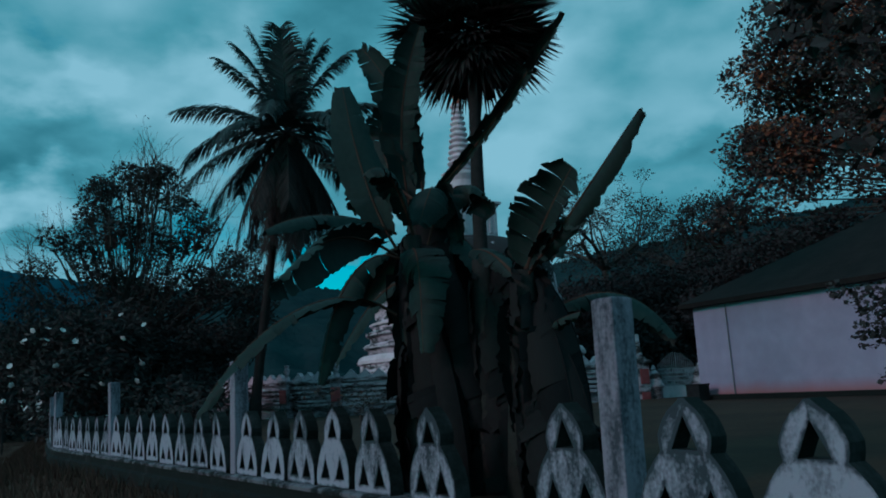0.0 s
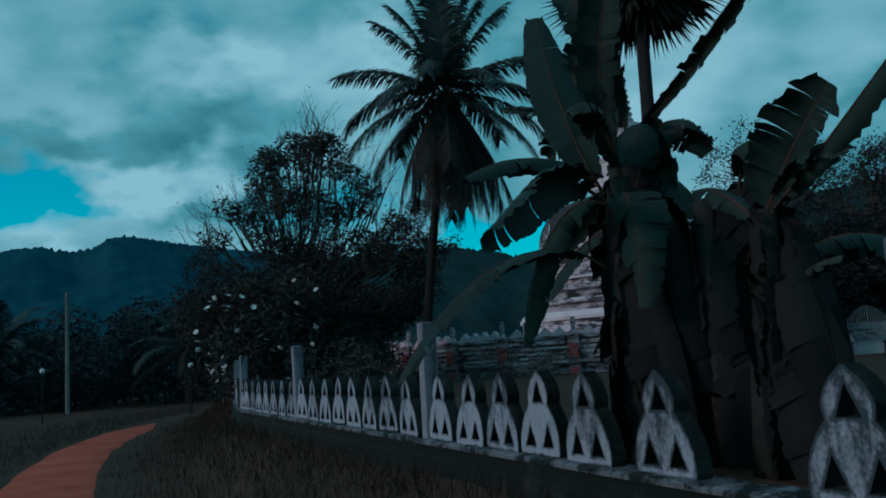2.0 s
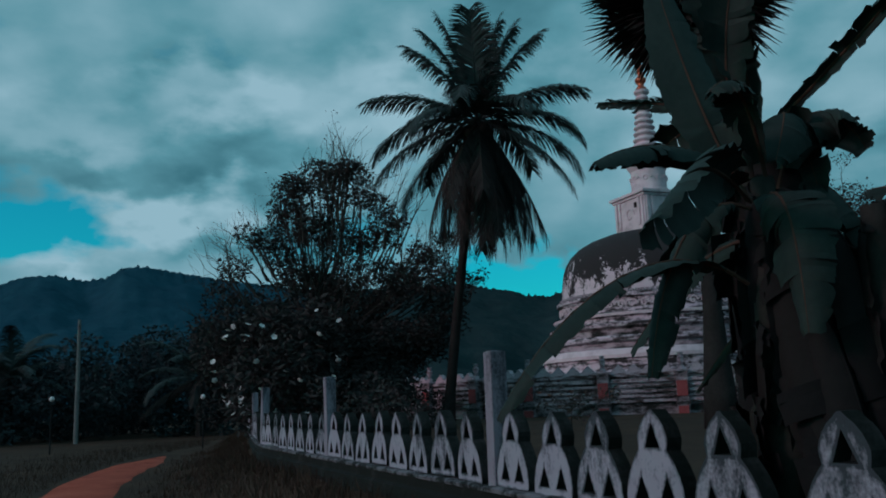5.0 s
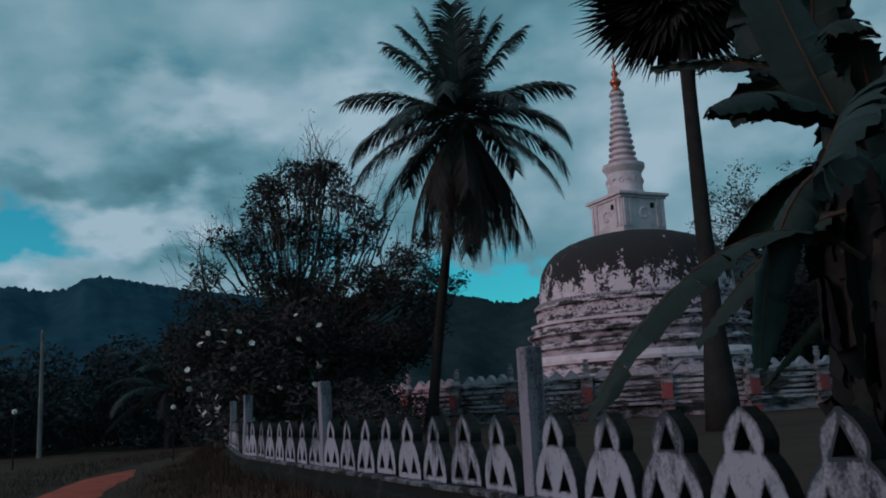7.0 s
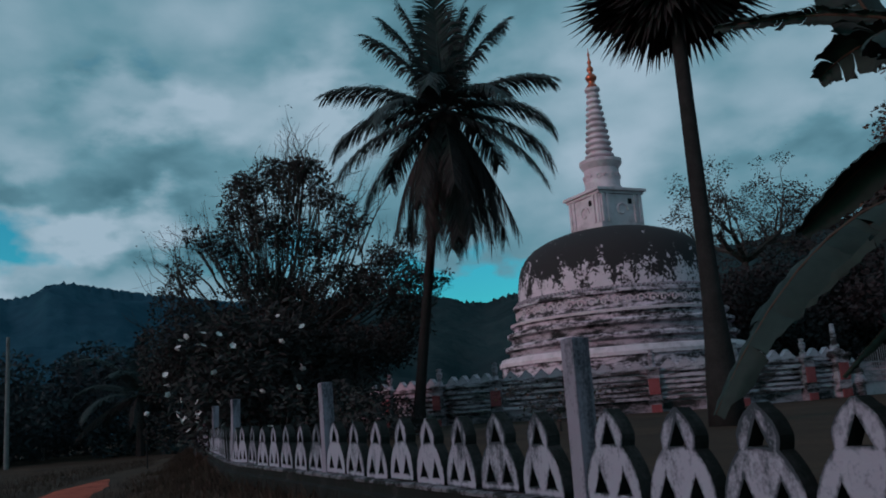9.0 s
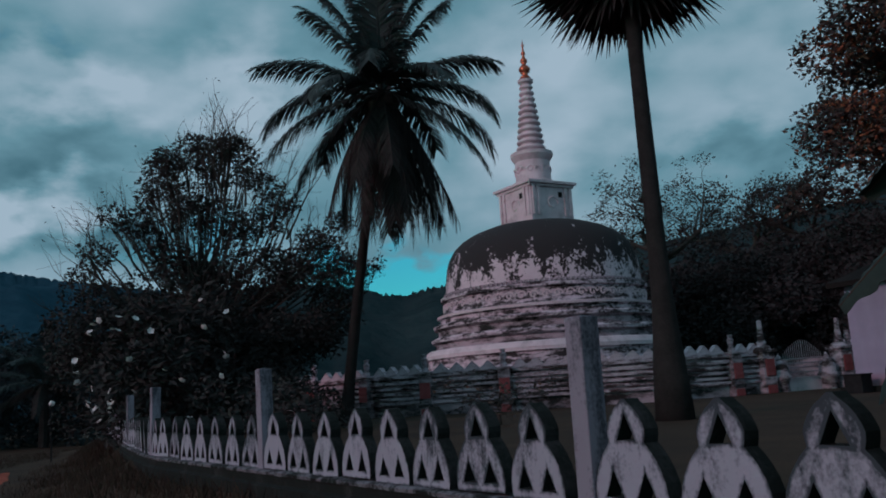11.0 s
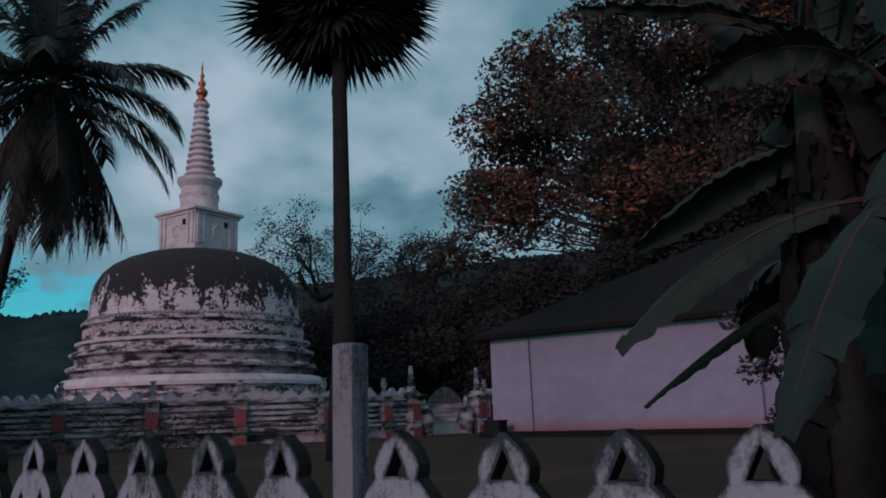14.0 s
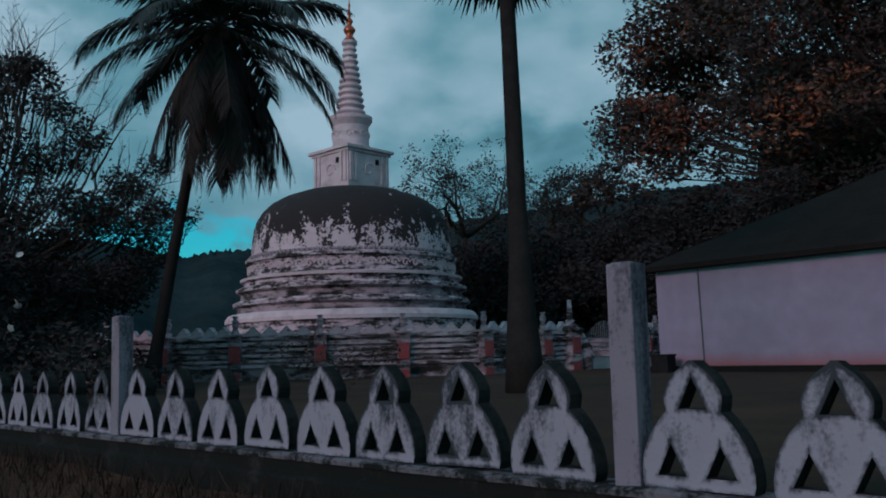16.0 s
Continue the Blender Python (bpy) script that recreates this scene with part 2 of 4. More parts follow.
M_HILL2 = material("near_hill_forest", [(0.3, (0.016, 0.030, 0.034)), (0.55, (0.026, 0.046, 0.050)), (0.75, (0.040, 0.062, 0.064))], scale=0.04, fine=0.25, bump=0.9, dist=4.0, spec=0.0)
# blue distance haze is put into this forest's colour
M_HILL = material("haze_tinted_forest", [(0.3, (0.012, 0.048, 0.072)), (0.55, (0.020, 0.072, 0.102)), (0.75, (0.030, 0.094, 0.125))], scale=0.02, fine=0.11, bump=0.9, dist=6.0, spec=0.0)
# distance haze mixed into the leaf colour, bluer than the near foliage
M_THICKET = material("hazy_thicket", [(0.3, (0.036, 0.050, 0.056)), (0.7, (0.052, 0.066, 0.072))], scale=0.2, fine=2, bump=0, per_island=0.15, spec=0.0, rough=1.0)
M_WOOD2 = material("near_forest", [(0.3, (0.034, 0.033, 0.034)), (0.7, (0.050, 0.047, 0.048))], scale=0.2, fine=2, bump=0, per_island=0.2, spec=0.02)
M_BARK = material("bark", [(0.3, (0.034, 0.030, 0.028)), (0.7, (0.075, 0.064, 0.058))], scale=3, fine=30, bump=0.6)
M_PALMBARK = material("palm_bark", [(0.3, (0.018, 0.016, 0.016)), (0.7, (0.040, 0.035, 0.034))], scale=4, fine=30, bump=0.6)
M_LEAF = material("dark_foliage", [(0.3, (0.030, 0.030, 0.031)), (0.7, (0.066, 0.062, 0.060))], scale=1, per_island=0.3, bump=0, rough=0.85, spec=0.04)
M_RUST = material("russet_foliage", [(0.45, (0.058, 0.055, 0.055)), (0.57, (0.085, 0.064, 0.058)), (0.71, (0.38, 0.13, 0.065))], scale=0.16, fine=0.9, per_island=0.25, bump=0, rough=0.8, spec=0.05)
M_FROND = material("palm_frond", [(0.3, (0.030, 0.044, 0.044)), (0.7, (0.072, 0.092, 0.090))], scale=2, per_island=0.3, bump=0, rough=0.7, spec=0.1)
M_DEAD = material("dead_frond", [(0.3, (0.026, 0.024, 0.024)), (0.7, (0.054, 0.046, 0.044))], scale=2, per_island=0.4, bump=0, rough=0.9, spec=0.05)
M_BANANA = material("banana_leaf", [(0.3, (0.014, 0.024, 0.022)), (0.7, (0.032, 0.048, 0.043))], scale=2.5, fine=30, per_island=0.2, bump=0.25, rough=0.6, spec=0.12)
M_WITHER = material("withered_banana_leaf", [(0.3, (0.014, 0.014, 0.015)), (0.7, (0.026, 0.024, 0.024))], scale=3, fine=30, per_island=0.4, bump=0.3, rough=0.9, spec=0.03)
M_BANSTEM = material("banana_stem", [(0.3, (0.024, 0.025, 0.023)), (0.7, (0.046, 0.043, 0.038))], scale=5, fine=40, bump=0.4)
M_RIB = material("banana_midrib", [(0.3, (0.05, 0.032, 0.027)), (0.7, (0.11, 0.062, 0.046))], scale=6, bump=0)
M_FLOWER = material("white_petals", [(0.3, (0.55, 0.52, 0.52)), (0.7, (0.75, 0.72, 0.72))], scale=6, bump=0)
M_TILE = material("roof_tiles", [(0.3, (0.012, 0.010, 0.010)), (0.7, (0.026, 0.021, 0.020))], scale=1.5, fine=14, bump=0.5, per_island=0.3)
M_PAINT = material("white_painted_iron", [(0.3, (0.22, 0.21, 0.24)), (0.7, (0.36, 0.34, 0.37))], scale=9, rough=0.6)
M_POLE = material("grey_concrete", [(0.3, (0.10, 0.11, 0.11)), (0.7, (0.20, 0.21, 0.21))], scale=3, bump=0.3)
M_BLACK = material("black_metal_and_vent_shade", [(0.3, (0.012, 0.012, 0.013)), (0.7, (0.03, 0.03, 0.032))], scale=6)


# ---- builders ----
def part(name, bm, mat, parent=None, label="", smooth=False):
    me = bpy.data.meshes.new(name)
    bm.to_mesh(me)
    bm.free()
    return link(name, me, mat, parent, label, smooth)


def link(name, me, mat, parent=None, label="", smooth=False):
    if mat:
        me.materials.append(mat)
    if smooth:
        me.shade_smooth()
    ob = new(name, me)
    if parent:
        ob.parent = parent
    if label:
        ob["label"] = label
    return ob


def thing(name, at, label, category, group="", kind=""):
    ob = new(name)
    ob.location = at
    return tagged(ob, label, category, group, kind)


def box(bm, x0, y0, z0, x1, y1, z1, bevel=0.0):
    m = Matrix.LocRotScale(((x0 + x1) / 2, (y0 + y1) / 2, (z0 + z1) / 2), None, (x1 - x0, y1 - y0, z1 - z0))
    made = bmesh.ops.create_cube(bm, size=1, matrix=m)
    if bevel:
        edges = list({e for v in made["verts"] for e in v.link_edges})
        bmesh.ops.bevel(bm, geom=edges, offset=bevel, segments=2, affect="EDGES", profile=0.6)
    return bm


def lathe(profile, seg=64, bm=None, centre=(0, 0)):
    """A turned solid from (radius, height) pairs."""
    bm = bm or bmesh.new()
    rings = []
    for r, z in profile:
        if r < 1e-4:
            rings.append([bm.verts.new((centre[0], centre[1], z))])
        else:
            rings.append([bm.verts.new((centre[0] + r * math.cos(2 * math.pi * i / seg), centre[1] + r * math.sin(2 * math.pi * i / seg), z)) for i in range(seg)])
    for a, b in zip(rings, rings[1:]):
        for i in range(seg):
            j = (i + 1) % seg
            if len(a) == 1 and len(b) == 1:
                continue
            if len(a) == 1:
                bm.faces.new((a[0], b[j], b[i]))
            elif len(b) == 1:
                bm.faces.new((a[i], a[j], b[0]))
            else:
                bm.faces.new((a[i], a[j], b[j], b[i]))
    return bm


def tube(bm, points, radii, seg=8):
    """A tapered limb through points."""
    rings = []
    pts = [Vector(p) for p in points]
    side = Vector((1, 0.13, 0.07))
    for i, p in enumerate(pts):
        d = (pts[min(i + 1, len(pts) - 1)] - pts[max(i - 1, 0)]).normalized()
        u = d.cross(side)
        if u.length < 0.1:
            u = d.cross(Vector((0, 1, 0)))
        u.normalize()
        w = d.cross(u)
        rings.append([bm.verts.new(p + (u * math.cos(2 * math.pi * k / seg) + w * math.sin(2 * math.pi * k / seg)) * radii[i]) for k in range(seg)])
    for a, b in zip(rings, rings[1:]):
        for k in range(seg):
            bm.faces.new((a[k], a[(k + 1) % seg], b[(k + 1) % seg], b[k]))
    bm.faces.new(rings[0][::-1])
    bm.faces.new(rings[-1])
    return bm


def leaves_mesh(name, centres, size, rng, droop=0.0, aspect=0.5):
    """Small pointed leaves, two triangles each, folded along the middle."""
    c = np.asarray(centres, float)
    n = len(c)
    d = rng.normal(size=(n, 3))
    d[:, 2] = d[:, 2] * 0.6 - droop
    d /= np.linalg.norm(d, axis=1)[:, None]
    s = np.cross(d, rng.normal(size=(n, 3)))
    s /= np.linalg.norm(s, axis=1)[:, None] + 1e-9
    length = size * rng.uniform(0.6, 1.4, n)[:, None]
    up = np.cross(d, s)
    v = np.empty((n, 4, 3))
    v[:, 0] = c
    v[:, 1] = c + d * length * 0.5 + s * length * aspect * 0.5 + up * length * 0.08
    v[:, 2] = c + d * length
    v[:, 3] = c + d * length * 0.5 - s * length * aspect * 0.5 + up * length * 0.08
    i = np.arange(n) * 4
    f = np.concatenate([np.stack([i, i + 1, i + 2], 1), np.stack([i, i + 2, i + 3], 1)])
    me = bpy.data.meshes.new(name)
    me.from_pydata(v.reshape(-1, 3).tolist(), [], f.tolist())
    return me


def cloud_of(rng, clumps, per, spread):
    """Leaf places in loose clumps round given centres (x, y, z, radius)."""
    out = []
    for x, y, z, r in clumps:
        k = int(per * r * r)
        p = rng.normal(size=(k, 3))
        p /= np.linalg.norm(p, axis=1)[:, None]
        p *= r * rng.uniform(0.25, 1.0, k)[:, None] ** spread
        p[:, 2] *= 0.8
        out.append(p + (x, y, z))
    return np.concatenate(out)


def grow(bm, rng, start, direction, length, radius, depth, tips, up=0.15, spread=0.55, forks=3):
    """Limbs that fork; tips gathers the ends."""
    p, d = Vector(start), Vector(direction).normalized()
    pts, rad = [p.copy()], [radius]
    steps = 4
    for i in range(steps):
        d = (d + Vector(rng.normal(size=3) * 0.13) + Vector((0, 0, up * 0.3))).normalized()
        p = p + d * length / steps
        pts.append(p.copy())
        rad.append(radius * (1 - 0.45 * (i + 1) / steps))
    tube(bm, pts, rad, 6 if radius > 0.03 else 3)
    if depth == 0:
        tips.append(tuple(p))
        return
    for k in range(forks):
        nd = (d + Vector(rng.normal(size=3)) * spread + Vector((0, 0, up))).normalized()
        grow(bm, rng, pts[rng.integers(2, steps + 1)] if k else p, nd, length * rng.uniform(0.6, 0.85), rad[-1] * 0.75, depth - 1, tips, up, spread, forks)


# ---- ground ----
GROUND = 0.88          # the compound's level; the lane lies at 0


def lane_y(x):
    """The lane's middle line."""
    d = max(0.0, -6 - x)
    return -3.0 + 0.006 * d * d + 0.00008 * d ** 3


def fence_y(x):
    """The fence's line: straight by the camera, bending away far off."""
    return 0.05 if x > -8 else 0.05 + 0.15 * (math.sqrt((-8 - x) ** 2 + 1) - 1)


def ground_z(x, y):
    edge = y - fence_y(x)
    if edge > 0.0:
        z = GROUND if x > -26 else GROUND * max(0.0, 1 - (-26 - x) / 12)
    else:
        bank = max(0.0, 1 + edge / 1.4)
        z = 0.60 * bank * bank * (3 - 2 * bank)
        if x < -26:
            z *= max(0.0, 1 - (-26 - x) / 12)
    off = abs(y - lane_y(x)) - 0.8
    if off > 0 and edge < 0:
        z += min(off, 1.0) * 0.08 + 0.05 * noise.noise((x * 0.7, y * 0.7, 0)) * min(off, 1)
    return z + 0.025 * noise.noise((x * 0.35, y * 0.35, 3))


def grid_mesh(name, xs, ys, height):
    verts = [(x, y, height(x, y)) for y in ys for x in xs]
    w = len(xs)
    faces = [(j * w + i, j * w + i + 1, (j + 1) * w + i + 1, (j + 1) * w + i) for j in range(len(ys) - 1) for i in range(w - 1)]
    me = bpy.data.meshes.new(name)
    me.from_pydata(verts, [], faces)
    return me


xs = sorted(set([-2500, -1200, -600, -300, -150, -100, -70] + [round(-50 + 0.6 * i, 2) for i in range(120)] + [25, 35, 60, 120, 300, 1000, 2500]))
ys = sorted(set([-2500, -1000, -400, -150, -60, -30, -18] + [round(-10 + 0.4 * i, 2) for i in range(26)] + [0.06, 0.4, 1, 2, 4, 7, 10, 15, 20, 25, 30, 40, 60, 100, 200, 500, 1200, 2500]))
g = link("ground", grid_mesh("ground", xs, ys, ground_z), M_SOIL, smooth=True)
tagged(g, "dark brown earth with dry grass tufts", "ground", kind="structure")

bm = bmesh.new()
row = None
for i in range(119):
    x = 28 - 0.45 * i
    wide = 0.76 * min(1.0, max(0.1, (x + 25.5) / 3.5))
    cur = []
    for k in range(9):
        s = wide * (k / 4 - 1) + (0.12 * noise.noise((x * 0.8, k, 7)) if k in (0, 8) else 0)
        y = lane_y(x) + s
        rut = -0.03 * math.exp(-((abs(s) - 0.45) / 0.16) ** 2)
        cur.append(bm.verts.new((x, y, ground_z(x, y) + 0.035 + rut * 0.7 + 0.006 * noise.noise((x * 0.9, y * 1.7, 5)) - (0.05 if k in (0, 8) else 0))))
    if row:
        for k in range(8):
            bm.faces.new((row[k], row[k + 1], cur[k + 1], cur[k]))
    row = cur
tagged(part("road", bm, M_ROAD, smooth=True), "rutted lane of bare red earth", "road", kind="structure")

# ---- hills ----
def ridge(name, bearings, dist, depth, mat, label, rough, tree):
    """A wooded ridge: bearings are (degrees left of +y, degrees above level) of its crest."""
    rng = np.random.default_rng(11)
    bs = np.array([b for b, _ in bearings])
    es = np.array([e for _, e in bearings])
    o = np.argsort(bs)
    bs, es = bs[o], es[o]
    bm = bmesh.new()
    rows = []
    ROWS = 40
    n = int((bs[-1] - bs[0]) / 0.14)
    for i in range(n + 1):
        b = bs[0] + (bs[-1] - bs[0]) * i / n
        crest = dist * math.tan(math.radians(np.interp(b, bs, es)))
        col = []
        for k in range(ROWS + 1):
            f = k / ROWS
            d = dist * (0.42 + 0.58 * f)
            a = math.radians(b)
            x, y = 4 - d * math.sin(a), -2.7 + d * math.cos(a)
            h = crest * (f ** 1.25) + rough * noise.noise((b * 0.35, f * 4, 1)) * math.sin(math.pi * min(f * 0.95, 1)) * crest
            h += tree * (noise.noise((b * 5.0, f * 30, 2)) + 0.6 * noise.noise((b * 13.0, f * 60, 9))) * (1.0 if k >= ROWS - 1 else 0.0)
            h += tree * (1.1 * noise.noise((x * 0.09, y * 0.09, 4)) + 2.2 * noise.noise((x * 0.02, y * 0.02, 6))) * (1.0 if k < ROWS - 1 else 0.0)
            col.append(bm.verts.new((x, y, h - (3 if k == 0 else 0))))
        a, d = math.radians(b), dist * 1.3
        col.append(bm.verts.new((4 - d * math.sin(a), -2.7 + d * math.cos(a), -5)))
        rows.append(col)
    for p, q in zip(rows, rows[1:]):
        for k in range(ROWS + 1):
            bm.faces.new((p[k], q[k], q[k + 1], p[k + 1]))
    return tagged(part(name, bm, mat, smooth=True), label, "hill", kind="structure")


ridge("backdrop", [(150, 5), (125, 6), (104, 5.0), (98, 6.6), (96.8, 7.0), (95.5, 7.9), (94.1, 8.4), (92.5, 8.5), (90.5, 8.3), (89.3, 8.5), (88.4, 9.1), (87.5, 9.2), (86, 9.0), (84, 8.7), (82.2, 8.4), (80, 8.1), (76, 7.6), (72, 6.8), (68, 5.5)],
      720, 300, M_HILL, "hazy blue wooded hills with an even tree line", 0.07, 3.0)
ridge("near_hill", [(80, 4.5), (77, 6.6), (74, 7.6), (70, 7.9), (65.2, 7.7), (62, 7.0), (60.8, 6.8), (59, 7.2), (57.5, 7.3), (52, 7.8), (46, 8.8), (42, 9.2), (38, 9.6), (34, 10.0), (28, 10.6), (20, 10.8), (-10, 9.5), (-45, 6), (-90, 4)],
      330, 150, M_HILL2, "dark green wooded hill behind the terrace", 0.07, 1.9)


# ---- stupa ----
STUPA = (-25.6, 20.28)
stupa = thing("stupa", (*STUPA, GROUND - 0.05), "white bell-shaped stupa with black mould, gilt pinnacle", "stupa")
Z0 = -(GROUND - 0.05)


def sp(profile):
    return [(r, z + Z0) for r, z in profile]


part("plinth", lathe(sp([(5.7, 0.83), (5.7, 1.5), (5.45, 1.52), (5.45, 2.3), (5.2, 2.36)]), 96), M_MOULD, stupa)
# dark friezes: stained, and painted darker for the shade under the ledges
RINGS = [
    ("frieze_ring", [(5.2, 2.36), (5.10, 2.42), (5.10, 2.78), (5.2, 2.84)], M_MOULD),
    ("ledge", [(5.2, 2.84), (5.2, 2.98), (5.08, 3.16), (4.98, 3.2)], M_SPIRE),
    ("frieze_ring", [(4.98, 3.2), (4.74, 3.22), (4.70, 3.44), (4.88, 3.52)], M_STAIN_SHADE),
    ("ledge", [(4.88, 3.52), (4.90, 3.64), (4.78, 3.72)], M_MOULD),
    ("frieze_ring", [(4.78, 3.72), (4.60, 3.74), (4.58, 3.98), (4.76, 4.08)], M_STAIN_SHADE),
    ("ledge", [(4.76, 4.08), (4.78, 4.20), (4.66, 4.26)], M_MOULD),
    ("frieze_ring", [(4.66, 4.26), (4.46, 4.28), (4.44, 4.46), (4.58, 4.52)], M_MOULD),
    ("ledge", [(4.58, 4.52), (4.60, 4.62), (4.36, 4.66)], M_SPIRE),
]
for ring_name, ring_profile, ring_mat in RINGS:
    part(ring_name, lathe(sp(ring_profile), 96), ring_mat, stupa)
part("frieze", lathe(sp([(4.36, 4.66), (4.30, 4.72), (4.28, 5.22), (4.40, 5.27), (4.40, 5.40), (4.16, 5.46)]), 96), M_MOULD, stupa, "raised scroll frieze")
part("dome", lathe(sp([(4.16, 5.46), (4.15, 5.8), (4.12, 6.2), (4.05, 6.7), (3.93, 7.05), (3.72, 7.4), (3.38, 7.73), (2.9, 8.0), (2.2, 8.25), (1.5, 8.4), (0, 8.46)]), 96), M_DOME, stupa, "white dome with black mould over its upper half", smooth=True)
bm = bmesh.new()
box(bm, -1.13, -1.13, 8.3 + Z0, 1.13, 1.13, 9.85 + Z0, 0.02)
part("harmika", bm, M_SPIRE, stupa, "square white box with pilasters")
bm = bmesh.new()
box(bm, -1.2, -1.2, 9.85 + Z0, 1.2, 1.2, 9.97 + Z0, 0.02)
box(bm, -1.3, -1.3, 9.97 + Z0, 1.3, 1.3, 10.10 + Z0, 0.02)
part("cornice", bm, M_SPIRE, stupa)
part("drum", lathe(sp([(0.86, 10.1), (0.86, 10.3), (0.78, 10.34), (0.76, 11.2), (0.80, 11.25), (0.93, 11.45), (0.93, 11.6), (0.62, 11.66)]), 40), M_SPIRE, stupa, "round neck with relief figures", smooth=False)
prof = [(0.62, 11.66)]
for i in range(11):
    z = 11.7 + i * 0.282
    r = 0.60 - 0.032 * i
    prof += [(r * 0.78, z), (r * 0.80, z + 0.05), (r * 1.05, z + 0.10), (r * 1.08, z + 0.15), (r * 1.02, z + 0.20), (r * 0.78, z + 0.245)]
prof += [(0.24, 14.82), (0.34, 14.9), (0.34, 15.02), (0, 15.04)]
part("spire", lathe(sp(prof), 32), M_SPIRE, stupa, "white ringed spire")
part("pinnacle", lathe(sp([(0.16, 15.03), (0.26, 15.1), (0.20, 15.2), (0.12, 15.28), (0.22, 15.42), (0.27, 15.55), (0.18, 15.68), (0.08, 15.76), (0.15, 15.88), (0.16, 15.98), (0.07, 16.1), (0.06, 16.2), (0.11, 16.28), (0.05, 16.4), (0.035, 16.6), (0.07, 16.66), (0.03, 16.74), (0, 17.0)]), 20), M_GOLD, stupa, "gilt turned pinnacle", smooth=True)


# ---- terrace wall round the stupa ----
terrace = thing("terrace_wall", (*STUPA, 0), "low white terrace wall with pointed merlons and red panels", "wall", kind="structure")
AX = -39.3
APO = 12.55
SIDE = 2 * APO * math.tan(math.radians(15))


def along(face, s, out=0.0):
    """A place on a face of the twelve-sided wall: s metres from its middle (to the right, seen from outside)."""
    a = math.radians(AX + 30 * face)
    return Matrix.Translation((math.cos(a) * (APO + out), math.sin(a) * (APO + out), 0)) @ Matrix.Rotation(a + math.pi / 2, 4, "Z") @ Matrix.Translation((s, 0, 0))


def wall_run(bm, face, s0, s1, layers):
    for z0, z1, out in layers:
        made = bmesh.ops.create_cube(bm, size=1, matrix=along(face, (s0 + s1) / 2, out - 0.15) @ Matrix.Translation((0, 0, (z0 + z1) / 2)) @ Matrix.Diagonal((s1 - s0, 0.30, z1 - z0, 1)))


LAYERS = [(1.22, 1.30, 0.07), (1.36, 1.43, 0.05), (1.50, 1.58, 0.05), (1.65, 1.73, 0.06), (1.80, 1.90, 0.08), (1.97, 2.05, 0.07)]
CORE = [(0.8, 1.22, -0.06), (1.22, 2.0, -0.04)]
merlon = bmesh.new()
vs = [merlon.verts.new((x, y, z)) for y in (-0.09, 0.09) for x, z in ((-0.23, 0), (-0.23, 0.07), (0, 0.29), (0.23, 0.07), (0.23, 0))]
merlon.faces.new(vs[:5])
merlon.faces.new(vs[5:][::-1])
for i in range(5):
    j = (i + 1) % 5
    merlon.faces.new((vs[i], vs[i + 5], vs[j + 5], vs[j]))
me_merlon = bpy.data.meshes.new("merlon")
merlon.to_mesh(me_merlon)
me_merlon.materials.append(M_TERRACE)
pier = bmesh.new()
box(pier, -0.17, -0.20, 0.8, 0.17, 0.2, 2.06, 0.01)
box(pier, -0.21, -0.24, 2.06, 0.21, 0.22, 2.12, 0.01)
box(pier, -0.21, -0.22, 1.12, 0.21, -0.1, 1.2, 0.01)
lathe([(0.10, 2.12), (0.10, 2.2), (0.06, 2.26), (0.09, 2.4), (0.10, 2.46), (0.05, 2.52), (0.09, 2.6), (0, 2.62)], 10, pier)
me_pier = bpy.data.meshes.new("pier")
pier.to_mesh(me_pier)
pier.free()
me_pier.materials.append(M_STAIN_SHADE)
redp = bmesh.new()
box(redp, -0.15, -0.235, 1.36, 0.15, -0.19, 1.80, 0.01)
me_red = bpy.data.meshes.new("red_panel")
redp.to_mesh(me_red)
me_red.materials.append(M_RED)
redq = bmesh.new()
box(redq, -0.14, -0.235, 0.86, 0.14, -0.19, 1.08, 0.01)
me_red2 = bpy.data.meshes.new("red_base_panel")
redq.to_mesh(me_red2)
me_red2.materials.append(M_RED)


def piece(name, me, parent, m):
    ob = new(name, me)
    ob.parent = parent
    ob.matrix_basis = m
    return ob


BAY = SIDE / 3
bm = bmesh.new()
for face in range(-4, 7):
    s0, s1 = -SIDE / 2, SIDE / 2
    if face == 1:
        s1 = -0.1
    wall_run(bm, face, s0, s1, CORE)
    bands = bmesh.new()
    wall_run(bands, face, s0, s1, LAYERS)
    part("moulding", bands, M_TERRACE, terrace, "weathered white string courses")
# shade of the base and grooves between the bands is painted on this core
part("wall_body", bm, M_STAIN_SHADE, terrace, "recessed wall, groove shade painted into its dark colour")
for face in range(-3, 5):
    for k in range(-1, 3) if face < 4 else ():
        s = -SIDE / 2 + BAY * (k + 1)
        if face == 1 and s > -0.5 or k == 2:
            continue
        piece("pier", me_pier, terrace, along(face, s))
        piece("red_panel", me_red, terrace, along(face, s))
        piece("red_base_panel", me_red2, terrace, along(face, s))
        for q in range(1, 5):
            sm = s + BAY * q / 5 + 0.0
            if face == 1 and sm > -0.2:
                continue
            piece("merlon", me_merlon, terrace, along(face, sm, -0.15) @ Matrix.Translation((0, 0, 2.05)))

